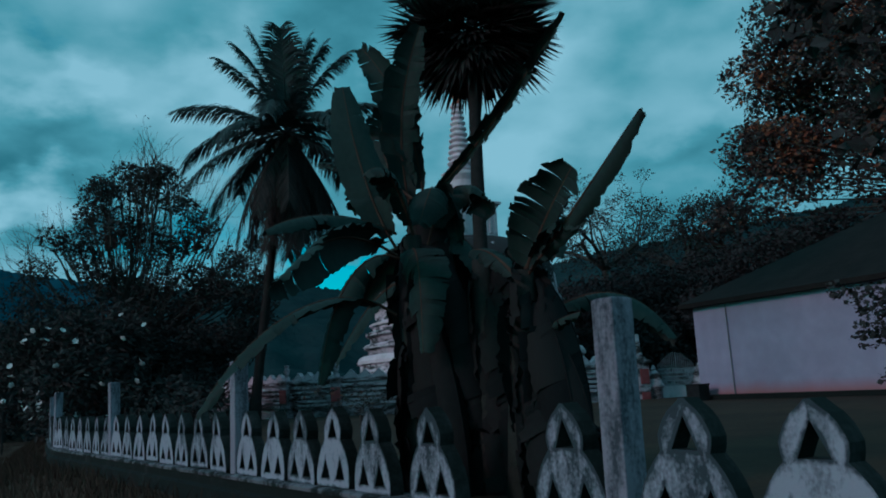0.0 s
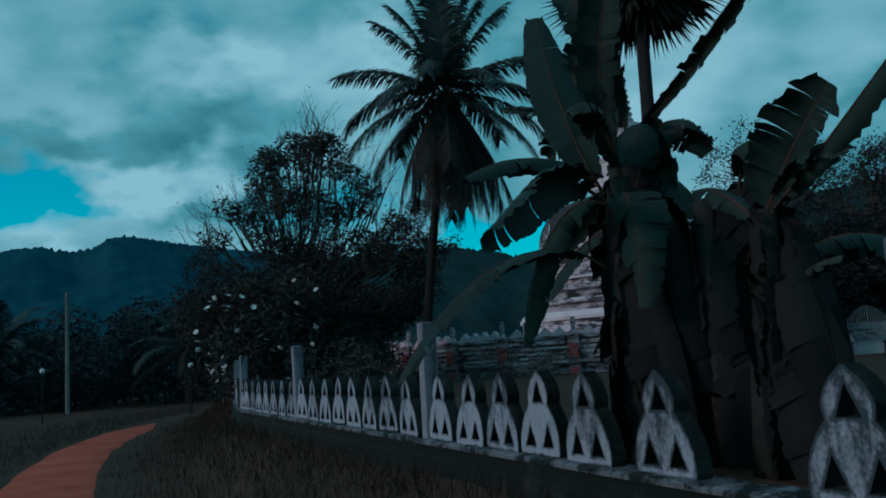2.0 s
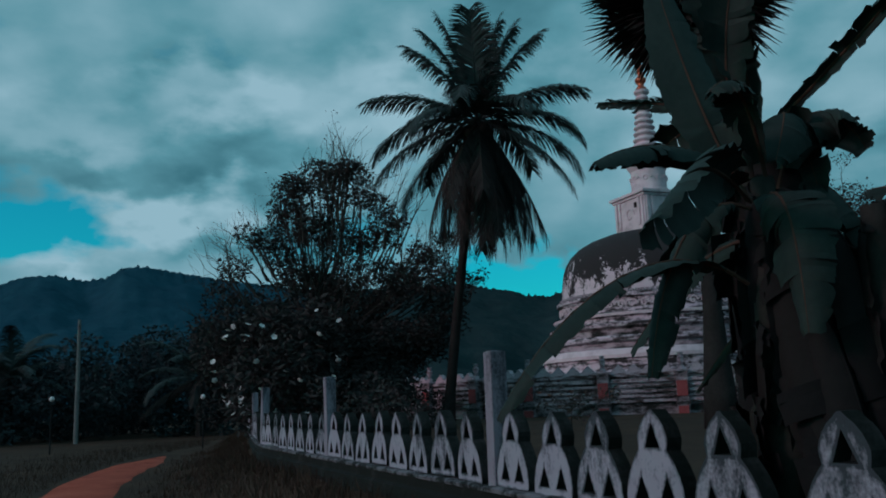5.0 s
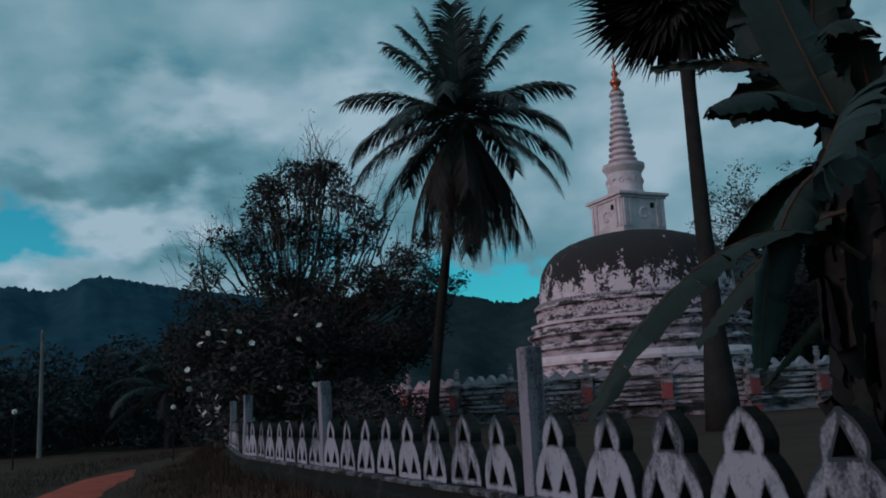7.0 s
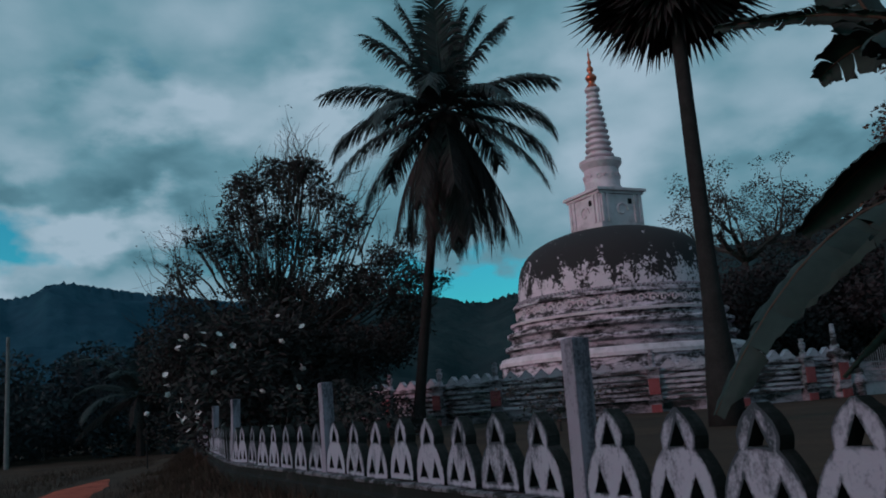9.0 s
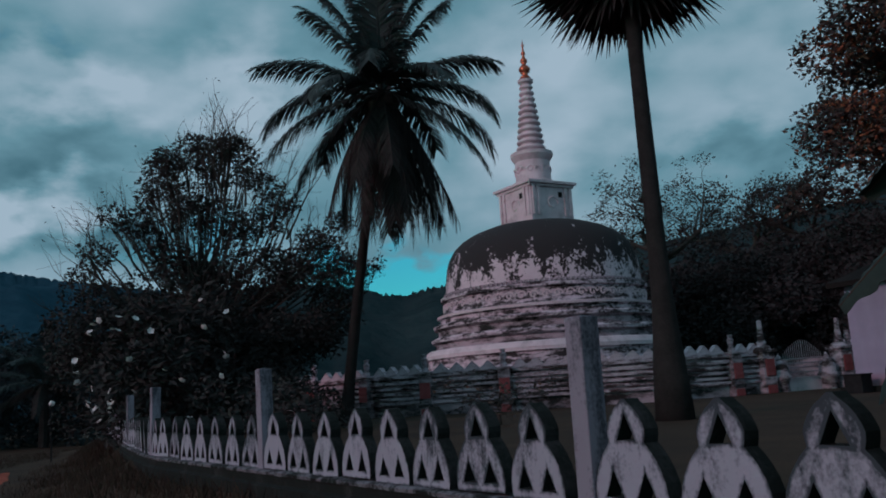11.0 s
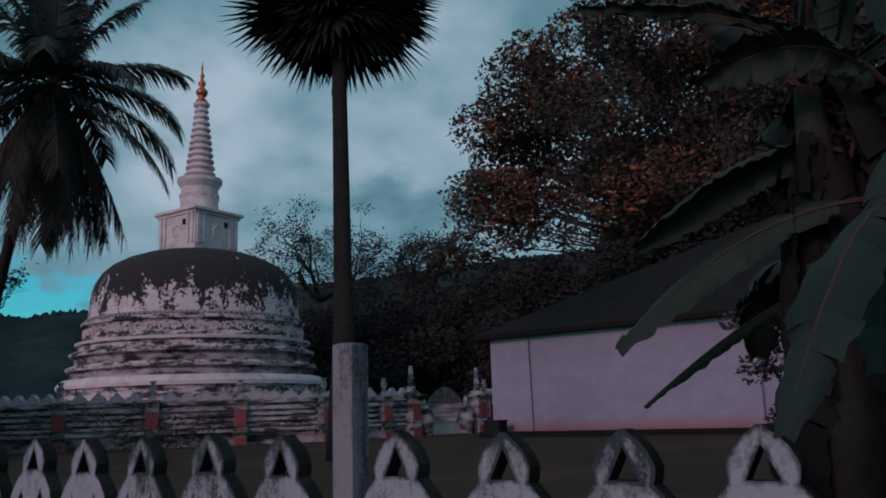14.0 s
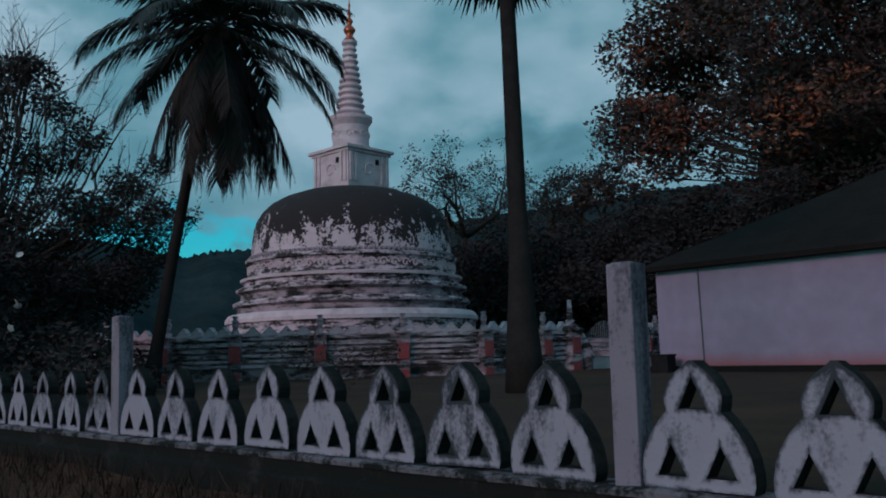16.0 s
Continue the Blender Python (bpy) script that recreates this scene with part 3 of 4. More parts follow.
# ---- fence ----
fence = thing("fence", (0, 0, 0), "whitewashed openwork concrete fence with square posts, mouldy", "fence", kind="structure")
PH, PW, PT = 0.495, 0.235, 0.085
outline = [(0.96, 0.0), (1.0, 0.06), (1.0, 0.15), (0.96, 0.26), (0.87, 0.37), (0.74, 0.47), (0.60, 0.55), (0.49, 0.60), (0.52, 0.66), (0.53, 0.72), (0.49, 0.77), (0.41, 0.84), (0.29, 0.905), (0.16, 0.95), (0.05, 0.995)]
loop = [(x, z) for x, z in outline] + [(-x, z) for x, z in reversed(outline)]
holes = [[(-0.25, 0.62), (0.25, 0.62), (0.0, 0.86)]] + [[(c - 0.26, 0.10), (c + 0.26, 0.10), (c, 0.345)] for c in (-0.44, 0.44)]


def panel_mesh():
    bm = bmesh.new()
    edges = []
    for ring in [loop] + holes:
        vs = [bm.verts.new((x * PW, -PT / 2, z * PH)) for x, z in ring]
        edges += [bm.edges.new((vs[i], vs[(i + 1) % len(vs)])) for i in range(len(vs))]
    bmesh.ops.triangle_fill(bm, use_beauty=True, edges=edges, normal=(0, -1, 0))
    faces = bm.faces[:]
    made = bmesh.ops.extrude_face_region(bm, geom=faces)
    bmesh.ops.translate(bm, verts=[v for v in made["geom"] if isinstance(v, bmesh.types.BMVert)], vec=(0, PT, 0))
    bmesh.ops.recalc_face_normals(bm, faces=bm.faces[:])
    front = [e for e in bm.edges if len(e.link_faces) == 2 and e.calc_face_angle(0) > 1.2 and all(v.co.y < 0 for v in e.verts)]
    bmesh.ops.bevel(bm, geom=front, offset=0.004, segments=2, affect="EDGES", profile=0.6)
    face = [f for f in bm.faces if f.normal.y < -0.98]
    made = bmesh.ops.inset_region(bm, faces=face, thickness=0.017, depth=0.0, use_even_offset=True)
    rim = set(made["faces"])
    bm.verts.index_update()
    # sides, back and hole walls take the mossy colour with painted shade
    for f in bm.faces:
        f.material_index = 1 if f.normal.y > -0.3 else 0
    core = {v.index for f in bm.faces if f.normal.y < -0.98 and f not in rim for v in f.verts}
    me = bpy.data.meshes.new("panel")
    bm.to_mesh(me)
    bm.free()
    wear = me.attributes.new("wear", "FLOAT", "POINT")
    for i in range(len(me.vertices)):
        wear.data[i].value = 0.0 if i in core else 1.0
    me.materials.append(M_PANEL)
    me.materials.append(M_MOSS_SHADE)
    return me


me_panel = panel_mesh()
post_bm = bmesh.new()
box(post_bm, -0.06, -0.06, -0.05, 0.06, 0.06, 0.90, 0.008)
box(post_bm, -0.045, -0.045, 0.89, 0.045, 0.045, 0.905, 0.004)
me_post = bpy.data.meshes.new("post")
post_bm.to_mesh(me_post)
me_post.materials.append(M_POST)
rng = np.random.default_rng(5)
POSTS = [13.2, 8.8, 4.4, 0.0, -4.5, -9.0, -13.5, -18.0, -22.5]
TOP = 0.91
BAYS = {4.4: [4.09, 3.0, 2.34, 1.81, 1.31, 0.80, 0.27], 0.0: [-0.41, -0.94, -1.49, -2.0, -2.55, -3.10, -3.64, -4.19]}     # unevenly set, one panel missing by the banana
for a, b in zip(POSTS, POSTS[1:]):
    piece("post", me_post, fence, pose(a - 0.03, fence_y(a) + 0.01, TOP + 0.0, rng.normal() * 0.7, rng.normal() * 0.7, rng.normal() * 2))
    step = (a - b - 0.64) / 7
    for x in BAYS.get(a, [b + 0.32 + step * k for k in range(8)]):
        ang = math.degrees(math.atan2(fence_y(x + 0.2) - fence_y(x - 0.2), 0.4))
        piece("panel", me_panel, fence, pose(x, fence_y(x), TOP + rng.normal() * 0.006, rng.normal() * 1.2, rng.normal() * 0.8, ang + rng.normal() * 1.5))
piece("post", me_post, fence, pose(POSTS[-1], fence_y(POSTS[-1]), TOP))
bm = bmesh.new()
prev = None
for i in range(180):
    x = 13.4 - 0.2 * i
    y = fence_y(x)
    j = 0.008 * noise.noise((x * 3, 0, 0))
    ring = [bm.verts.new(p) for p in ((x, y - 0.13, 0.2), (x, y - 0.13 + j, 0.78), (x, y - 0.09 + j, 0.80), (x, y - 0.09, TOP - 0.03), (x, y + 0.10, TOP - 0.03), (x, y + 0.10, 0.2))]
    if prev:
        for k in range(5):
            bm.faces.new((prev[k], ring[k], ring[k + 1], prev[k + 1]))
    prev = ring
part("base_wall", bm, M_KERB, fence, "dark mossy retaining wall")
bm = bmesh.new()
prev = None
for i in range(358):
    x = 13.4 - 0.1 * i
    y = fence_y(x)
    j, e = 0.012 * noise.noise((x * 4, 0, 0)), 0.018 * noise.noise((x * 6, 3, 0))
    ring = [bm.verts.new(p) for p in ((x, y - 0.105 + e, TOP - 0.035), (x, y - 0.11 + e, TOP - 0.012 + j), (x, y - 0.085 + e, TOP + j), (x, y + 0.10, TOP + j), (x, y + 0.115, TOP - 0.035))]
    if prev:
        for k in range(4):
            bm.faces.new((prev[k], ring[k], ring[k + 1], prev[k + 1]))
    prev = ring
part("coping", bm, M_COPING, fence, "crumbling lichen-grey coping")

# ---- hall ----
hall = thing("hall", (-9.2, 16.4, GROUND - 0.1), "long white hall with a dark hipped tile roof", "building")
hall.rotation_euler = (0, 0, math.atan2(-0.6, 6.0))
for x0, y0, x1, y1 in ((0, 0, 19, 0.3), (0, 0.3, 0.3, 16), (18.7, 0.3, 19, 16), (0.3, 15.7, 18.7, 16)):
    bm = bmesh.new()
    box(bm, x0, y0, 0, x1, y1, 2.82)
    part("wall", bm, M_WALL, hall, "plain white plaster, redder towards its foot")
bm = bmesh.new()
E_ = 0.28
RZ = 2.72
c4 = [(-E_, -E_), (19 + E_, -E_), (19 + E_, 16 + E_), (-E_, 16 + E_)]
lo = [bm.verts.new((x, y, RZ)) for x, y in c4]
lo2 = [bm.verts.new((x, y, RZ - 0.12)) for x, y in c4]
r1, r2 = bm.verts.new((8.4, 8, RZ + 4.4)), bm.verts.new((10.6, 8, RZ + 4.4))
bm.faces.new((lo[0], lo[1], r2, r1))
bm.faces.new((lo[1], lo[2], r2))
bm.faces.new((lo[2], lo[3], r1, r2))
bm.faces.new((lo[3], lo[0], r1))
for i in range(4):
    bm.faces.new((lo2[i], lo2[(i + 1) % 4], lo[(i + 1) % 4], lo[i]))
bm.faces.new(lo2[::-1])
part("roof", bm, M_TILE, hall, "dark clay tile roof")


# ---- trees ----
def coconut_palm():
    rng = np.random.default_rng(3)
    hub = Vector((-13.1, 6.15, 8.30))
    base = Vector((-15.5, 6.0, GROUND - 0.05))
    palm = thing("coconut_palm", base, "tall coconut palm with drooping dark fronds", "palm tree")
    bm = bmesh.new()
    pts, rad = [], []
    for i in range(19):
        f = i / 18
        p = (hub - base) * f + Vector((-0.10 * math.sin(f * 3.14), 0, 0))
        pts.append(p)
        rad.append(0.135 - 0.045 * f + (0.006 if i % 2 else 0) + (0.08 * (1 - f * 8) if f < 0.12 else 0))
    tube(bm, pts, rad, 10)
    part("trunk", bm, M_PALMBARK, palm, smooth=True)
    top = hub - base
    turn = radians(62)
    # heading round the trunk, first slope, length, sag in degrees
    live = [(5, 76, 2.5, 22), (175, 73, 2.5, 26), (90, 84, 2.6, 12), (0, 82, 2.6, 16), (180, 80, 2.6, 18), (10, 66, 2.6, 30), (185, 64, 2.5, 34), (270, 76, 2.5, 24),
            (182, 34, 2.8, 52), (172, 12, 2.7, 70), (190, -10, 2.8, 52), (172, -32, 2.8, 36),
            (2, 36, 2.65, 54), (352, 16, 2.65, 80), (8, -4, 2.7, 66), (345, -24, 2.8, 44),
            (265, 30, 2.5, 90), (310, 20, 2.6, 80), (225, 14, 2.6, 80), (95, 30, 2.6, 80), (60, 6, 2.6, 66), (125, 2, 2.6, 66)]
    for az, el, L, sag in live:
        frond(palm, top, turn + radians(az + rng.uniform(-6, 6)), radians(el), L * rng.uniform(1.0, 1.12), rng, False, sag)
    for i in range(40):
        az = turn + (radians(-12) if i % 3 else radians(190)) + rng.uniform(-1.3, 1.3)
        frond(palm, top, az, radians(-52 - 0.85 * i + rng.uniform(-6, 6)), rng.uniform(2.6, 3.4), rng, True, rng.uniform(14, 34))
    for i in range(9):
        a = i * 0.7
        bm = bmesh.new()
        bmesh.ops.create_icosphere(bm, subdivisions=2, radius=0.13, matrix=Matrix.Translation(top + Vector((0.28 * math.cos(a), 0.28 * math.sin(a), -0.3 - 0.1 * (i % 3)))) @ Matrix.Diagonal((0.9, 0.9, 1.15, 1)))
        part("coconut", bm, M_DEAD, palm, smooth=True)


def frond(palm, top, az, el, L, rng, dead, sag=None):
    """A feather leaf: a curved rib with two rows of hanging leaflets."""
    n = 44
    side = Vector((-math.sin(az), math.cos(az), 0))
    p = Vector(top)
    pts = [p.copy()]
    e = el
    bend = math.radians(sag if sag else rng.uniform(60, 85) if not dead else rng.uniform(25, 45)) / n
    for i in range(n):
        e -= bend * (0.35 + 1.3 * i / n)
        e = max(e, -1.5)
        p = p + Vector((math.cos(az) * math.cos(e), math.sin(az) * math.cos(e), math.sin(e))) * L / n
        pts.append(p.copy())
    verts, faces = [], []
    for i in range(5, n + 1):
        f = i / n
        d = (pts[i] - pts[i - 1]).normalized()
        l = 0.76 * math.sin(math.pi * min(0.14 + 0.74 * f, 1)) ** 0.7 * rng.uniform(0.85, 1.1) + 0.1
        for sgn in (-1, 1):
            for sub in (0.0, 0.33, 0.67):
                if rng.uniform() < (0.05 if not dead else 0.15):
                    continue
                q = pts[i - 1].lerp(pts[i], sub)
                out = (side * sgn * 0.85 + d * (0.55 + 0.5 * f) + Vector((0, 0, -0.26 if not dead else -0.8)) + Vector(rng.normal(size=3) * 0.07)).normalized()
                mid = q + out * l * 0.55
                tip = mid + (out + Vector((0, 0, -0.55))).normalized() * l * 0.45
                w = d * 0.021
                k = len(verts)
                verts += [q - w, q + w, mid + w * 0.9, mid - w * 0.9, tip]
                faces += [(k, k + 1, k + 2, k + 3), (k + 3, k + 2, k + 4)]
    bm = bmesh.new()
    tube(bm, pts[::4], [0.035 - 0.0028 * i for i in range(len(pts[::4]))], 5)
    tmp = bpy.data.meshes.new("tmp")
    bm.to_mesh(tmp)
    bm.free()
    k = len(verts)
    verts += [v.co.copy() for v in tmp.vertices]
    faces += [tuple(i + k for i in pl.vertices) for pl in tmp.polygons]
    bpy.data.meshes.remove(tmp)
    me = bpy.data.meshes.new("frond")
    me.from_pydata([tuple(v) for v in verts], [], faces)
    link("dead_frond" if dead else "frond", me, M_DEAD if dead else M_FROND, palm)


coconut_palm()


def palmyra():
    rng = np.random.default_rng(8)
    base = Vector((-6.05, 6.95, GROUND - 0.05))
    head = Vector((-6.63, 7.53, 9.0))
    palm = thing("palmyra_palm", base, "palmyra palm with a dense round crown of fan leaves", "palm tree")
    bm = bmesh.new()
    top = head - base
    pts = [top * (i / 12) + Vector((0.10 * math.sin(i / 12 * 3.1), -0.1 * math.sin(i / 12 * 3.1), 0)) for i in range(13)]
    tube(bm, pts, [0.30, 0.26, 0.20, 0.16, 0.145, 0.14, 0.135, 0.13, 0.125, 0.125, 0.125, 0.125, 0.12], 12)
    part("trunk", bm, M_PALMBARK, palm, smooth=True)
    for i in range(64):
        az = i * 2.39996
        if i < 26:
            el = math.radians(80 - 4.2 * i)
        else:
            el = math.radians(-14 - 1.55 * (i - 26))
        d = Vector((math.cos(az) * math.cos(el), math.sin(az) * math.cos(el), math.sin(el)))
        stalk = rng.uniform(0.8, 1.0) if i < 26 else rng.uniform(0.55, 0.8)
        c = top + d * stalk
        side = Vector((-math.sin(az), math.cos(az), 0))
        up = side.cross(d) * -1
        verts, faces = [], []
        R = rng.uniform(1.12, 1.4)
        fold = rng.uniform(0.1, 0.35)
        n = 34
        for j in range(n):
            a = math.radians(-118 + 236 * j / (n - 1))
            ray_d = d * math.cos(a) + side * math.sin(a)
            lift = up * (fold * abs(math.sin(a)) + (0.02 if j % 2 else -0.02))
            k = len(verts)
            a2, a3 = a - math.radians(3.3), a + math.radians(3.3)
            e1 = c + (d * math.cos(a2) + side * math.sin(a2)) * R * 0.62 + lift * 0.62
            e2 = c + (d * math.cos(a3) + side * math.sin(a3)) * R * 0.62 + lift * 0.62
            tip = c + (ray_d + lift) * R * rng.uniform(0.93, 1.06) + Vector((0, 0, -0.06 * R))
            verts += [c, e1, tip, e2]
            faces += [(k, k + 1, k + 2), (k, k + 2, k + 3)]
        k = len(verts)
        w = side * 0.02
        verts += [top - w, top + w, c + w, c - w]
        faces += [(k, k + 1, k + 2, k + 3)]
        me = bpy.data.meshes.new("fan_leaf")
        me.from_pydata([tuple(v) for v in verts], [], faces)
        link("fan_leaf", me, M_DEAD if i > 22 else M_FROND, palm)


palmyra()


def broadleaf(name, label, base, limbs, clumps, per, size, mat, seed, category="tree", trunk=0.25, droop=0.1, bare=0.0, group="", spread=0.45, aspect=0.5):
    """A tree: trunk and forking limbs reaching into each clump, and leaves round the clumps."""
    rng = np.random.default_rng(seed)
    tree = thing(name, base, label, category, group)
    b = Vector(base)
    bm = bmesh.new()
    fork = Vector(limbs) - b
    tube(bm, [Vector((0, 0, -0.1)), fork * 0.5 + Vector((trunk * 0.3, 0, 0)), fork], [trunk * 1.25, trunk, trunk * 0.85], 9)
    local = [(x - b.x, y - b.y, z - b.z, r) for x, y, z, r in clumps]
    for x, y, z, r in local:
        c = Vector((x, y, z))
        mid = fork.lerp(c, 0.55) + Vector(rng.normal(size=3) * r * 0.25)
        rr = trunk * 0.17
        root = fork + Vector((0, 0, max(0.0, (c.z - fork.z) * 0.45 * rng.uniform(0.2, 1))))
        tube(bm, [root, root.lerp(mid, 0.5) + Vector(rng.normal(size=3) * r * 0.3), mid, c], [rr, rr * 0.75, rr * 0.5, rr * 0.2], 5)
        for k in range(5):
            tips = []
            start = mid.lerp(c, rng.uniform(0.2, 1))
            grow(bm, rng, start, rng.normal(size=3) + np.array((0, 0, 0.3)), r * 0.55, rr * 0.28, 1, tips, 0.1, 0.6, 3)
    part("trunk", bm, M_BARK, tree)
    pts = cloud_of(rng, local, per, spread)
    link("crown", leaves_mesh("crown", pts, size, rng, droop, aspect), mat, tree)
    return tree


rng = np.random.default_rng(21)


def random_clumps(rng, n, centre, radii, r0, r1, low=-1.0):
    out = []
    while len(out) < n:
        p = rng.uniform(-1, 1, 3)
        d = np.linalg.norm(p)
        if d > 1 or d < 0.35 or p[2] < low:
            continue
        out.append((centre[0] + p[0] * radii[0], centre[1] + p[1] * radii[1], centre[2] + p[2] * radii[2], rng.uniform(r0, r1)))
    return out


# the dark tree by the fence, with bare twigs over its top
def cone_clumps(rng, n):
    """A broad low crown that narrows to a ragged top."""
    out = []
    for i in range(n):
        z = 1.4 + 7.0 * rng.uniform() ** 1.15
        w = 3.5 if z < 4.6 else 3.5 - (z - 4.6) * 0.74
        s, d = rng.uniform(-1, 1) * w, rng.uniform(-1, 1) * w * 0.6
        out.append((-18.2 + 0.27 * s - 0.96 * d, 3.7 + 0.96 * s + 0.27 * d, z, rng.uniform(0.5, 0.85) if z < 4.9 else rng.uniform(0.28, 0.52)))
    return out


clumps = cone_clumps(rng, 185) + random_clumps(rng, 12, (-17.0, 6.7, 5.3), (0.9, 1.2, 1.0), 0.22, 0.4)
tree = broadleaf("dark_tree", "dense dark tree with bare twigs at its top", (-18.0, 3.3, GROUND - 0.1), (-18.0, 3.3, 2.4), clumps, 1050, 0.105, M_LEAF, 31)
bm = bmesh.new()
trng = np.random.default_rng(77)
tips = []
for i in range(64):
    s = trng.uniform(-1, 1)
    x, y = 0.27 * s * 3.4 + trng.normal() * 0.8, 0.5 + 0.96 * s * 3.5
    z = 7.6 - 3.6 * abs(s) ** 1.1 + trng.uniform(-0.7, 0.3) - GROUND
    grow(bm, trng, (x * 0.85, 0.5 + (y - 0.5) * 0.85, z - 0.5), (x * 0.2, (y - 0.5) * 0.42, 1.5), trng.uniform(0.8, 1.25), 0.034, 2, tips, 0.16, 0.42, 3)
tagged(part("brushwood", bm, M_BARK, tree, "thin leafless twigs"), kind="stuff")
extra = np.array(tips)[::6]
link("sparse_leaves", leaves_mesh("sparse_leaves", np.repeat(extra, 3, 0) + trng.normal(size=(len(extra) * 3, 3)) * 0.07, 0.075, trng), M_LEAF, tree)

# frangipani with white flowers
frangipani = thing("frangipani_tree", (-15.9, 2.6, GROUND - 0.1), "dark frangipani with scattered white flowers", "tree")
clumps = [(x + 15.9, y - 2.6, z - GROUND, r) for x, y, z, r in random_clumps(trng, 34, (-16.0, 2.4, 2.5), (1.5, 2.2, 1.7), 0.45, 0.8)]
bm = bmesh.new()
tips = []
for i in range(6):
    grow(bm, trng, (0, 0, -0.05), (math.cos(i) * 0.7, math.sin(i) * 0.7, 1.0), 1.1, 0.07, 2, tips, 0.1, 0.5, 2)
part("trunk", bm, M_BARK, frangipani)
link("crown", leaves_mesh("crown", cloud_of(trng, clumps, 420, 0.4), 0.2, trng, 0.1, 0.35), M_LEAF, frangipani)
for i in range(46):
    a, e = trng.uniform(-2.5, 0.2), trng.uniform(-0.7, 0.8)
    c = Vector((1.75 * math.cos(a) * math.cos(e), 2.45 * math.sin(a) * math.cos(e), 1.65 + 1.8 * math.sin(e)))
    bm = bmesh.new()
    for k in range(5):
        b = k * 1.2566 + i
        d = Vector((math.cos(b), math.sin(b), 0.35))
        q = Vector((-math.sin(b), math.cos(b), 0))
        t = [bm.verts.new(p) for p in (Vector((0, 0, 0)), d * 0.045 + q * 0.042, d * 0.08, d * 0.045 - q * 0.042)]
        bm.faces.new(t)
    ob = part("flower", bm, M_FLOWER, frangipani, "white five-petalled flower")
    ob.location, ob.rotation_euler = c, (trng.uniform(0, 1.4), trng.uniform(-0.6, 0.6), trng.uniform(0, 6))

# shrubs under the trees, inside the fence
clumps = [(-12 - 0.5 * i + trng.normal() * 0.3, 2.2 + 0.10 * i + trng.uniform(-0.6, 2.2), GROUND + trng.uniform(0.1, 0.9 + 0.04 * i), trng.uniform(0.35, 0.65)) for i in range(24) for k in range(3)]
tagged(link("shrubs", leaves_mesh("shrubs", cloud_of(trng, clumps, 420, 0.4), 0.13, trng), M_LEAF), "low dark shrubs behind the fence", "shrubs", kind="stuff")

# russet giant behind the hall
clumps = random_clumps(rng, 150, (-11.5, 46, 17.5), (16, 9, 11), 1.3, 2.6, -0.45) + [(-23 - 0.5 * i, 43 + rng.normal(), 13.0 + rng.uniform(-1.2, 4) - 0.1 * i, rng.uniform(0.8, 1.5)) for i in range(12)]
clumps += random_clumps(rng, 22, (-7, 46, 16), (9, 6, 7), 1.3, 2.2, -0.6) + random_clumps(rng, 60, (-9, 46, 15.5), (11, 5, 7.5), 1.5, 2.6)
broadleaf("russet_tree", "huge spreading tree with russet and dark green leaves", (-11, 46, GROUND - 0.2), (-11, 46, 9), clumps, 155, 0.34, M_RUST, 32, trunk=0.7)


def thin_tree(at, height, reach, seed):
    r = np.random.default_rng(seed)
    tree = thing("thin_tree", (*at, GROUND - 0.2), "sparse tree with crooked limbs against the sky", "tree", "thin trees behind the terrace")
    bm = bmesh.new()
    tips = []
    tube(bm, [(0, 0, 0), (0.3, 0, height * 0.3), (0, 0.1, height * 0.6)], [0.32, 0.25, 0.2], 7)
    for k in range(6):
        a = k * 1.05 + r.uniform(0, 0.5)
        grow(bm, r, (0, 0.1, height * 0.58), (math.cos(a) * 1.1, math.sin(a) * 1.1, 0.55), reach, 0.22, 3, tips, 0.06, 0.55, 3)
    part("trunk", bm, M_BARK, tree)
    pts = np.repeat(np.array(tips), 34, 0)
    pts = pts + r.normal(size=pts.shape) * 0.27
    link("crown", leaves_mesh("crown", pts, 0.20, r), M_LEAF, tree)


thin_tree((-38.5, 41.5), 15.5, 3.1, 41)
thin_tree((-34.0, 44.5), 14.5, 2.6, 42)
thin_tree((-30.0, 46.0), 15.0, 2.4, 43)

# dark wood behind terrace and hall, and beyond the lane
clumps = []
for i in range(46):
    b = math.radians(47 - 1.05 * i)
    top = math.tan(math.radians(6.6 + 0.15 * i)) * 54
    for k in range(9):
        d = rng.uniform(46, 56)
        clumps.append((4 - d * math.sin(b) + rng.normal(), -2.7 + d * math.cos(b), 1 + (top - 1.2) * (k + rng.uniform(0, 0.8)) / 8, rng.uniform(1.2, 2.0)))
tagged(link("wood", leaves_mesh("wood", cloud_of(rng, clumps, 230, 0.45), 0.27, rng), M_WOOD2), "dark wood of trees behind the terrace", "wood", kind="stuff")
clumps = []
for i in range(40):
    b = math.radians(104 - 0.85 * i)
    top = math.tan(math.radians(3.4 + 1.6 * noise.noise((i * 0.35, 0, 0)) + (1.2 if i > 18 else 0))) * 60 + 1
    for k in range(6):
        d = rng.uniform(48, 66)
        clumps.append((4 - d * math.sin(b), -2.7 + d * math.cos(b) + rng.normal() * 0.5, 0.3 + top * (k + rng.uniform(0, 0.9)) / 6.5, rng.uniform(0.9, 1.7)))
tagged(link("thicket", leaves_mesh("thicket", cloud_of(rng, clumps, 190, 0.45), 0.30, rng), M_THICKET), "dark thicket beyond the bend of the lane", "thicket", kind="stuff")


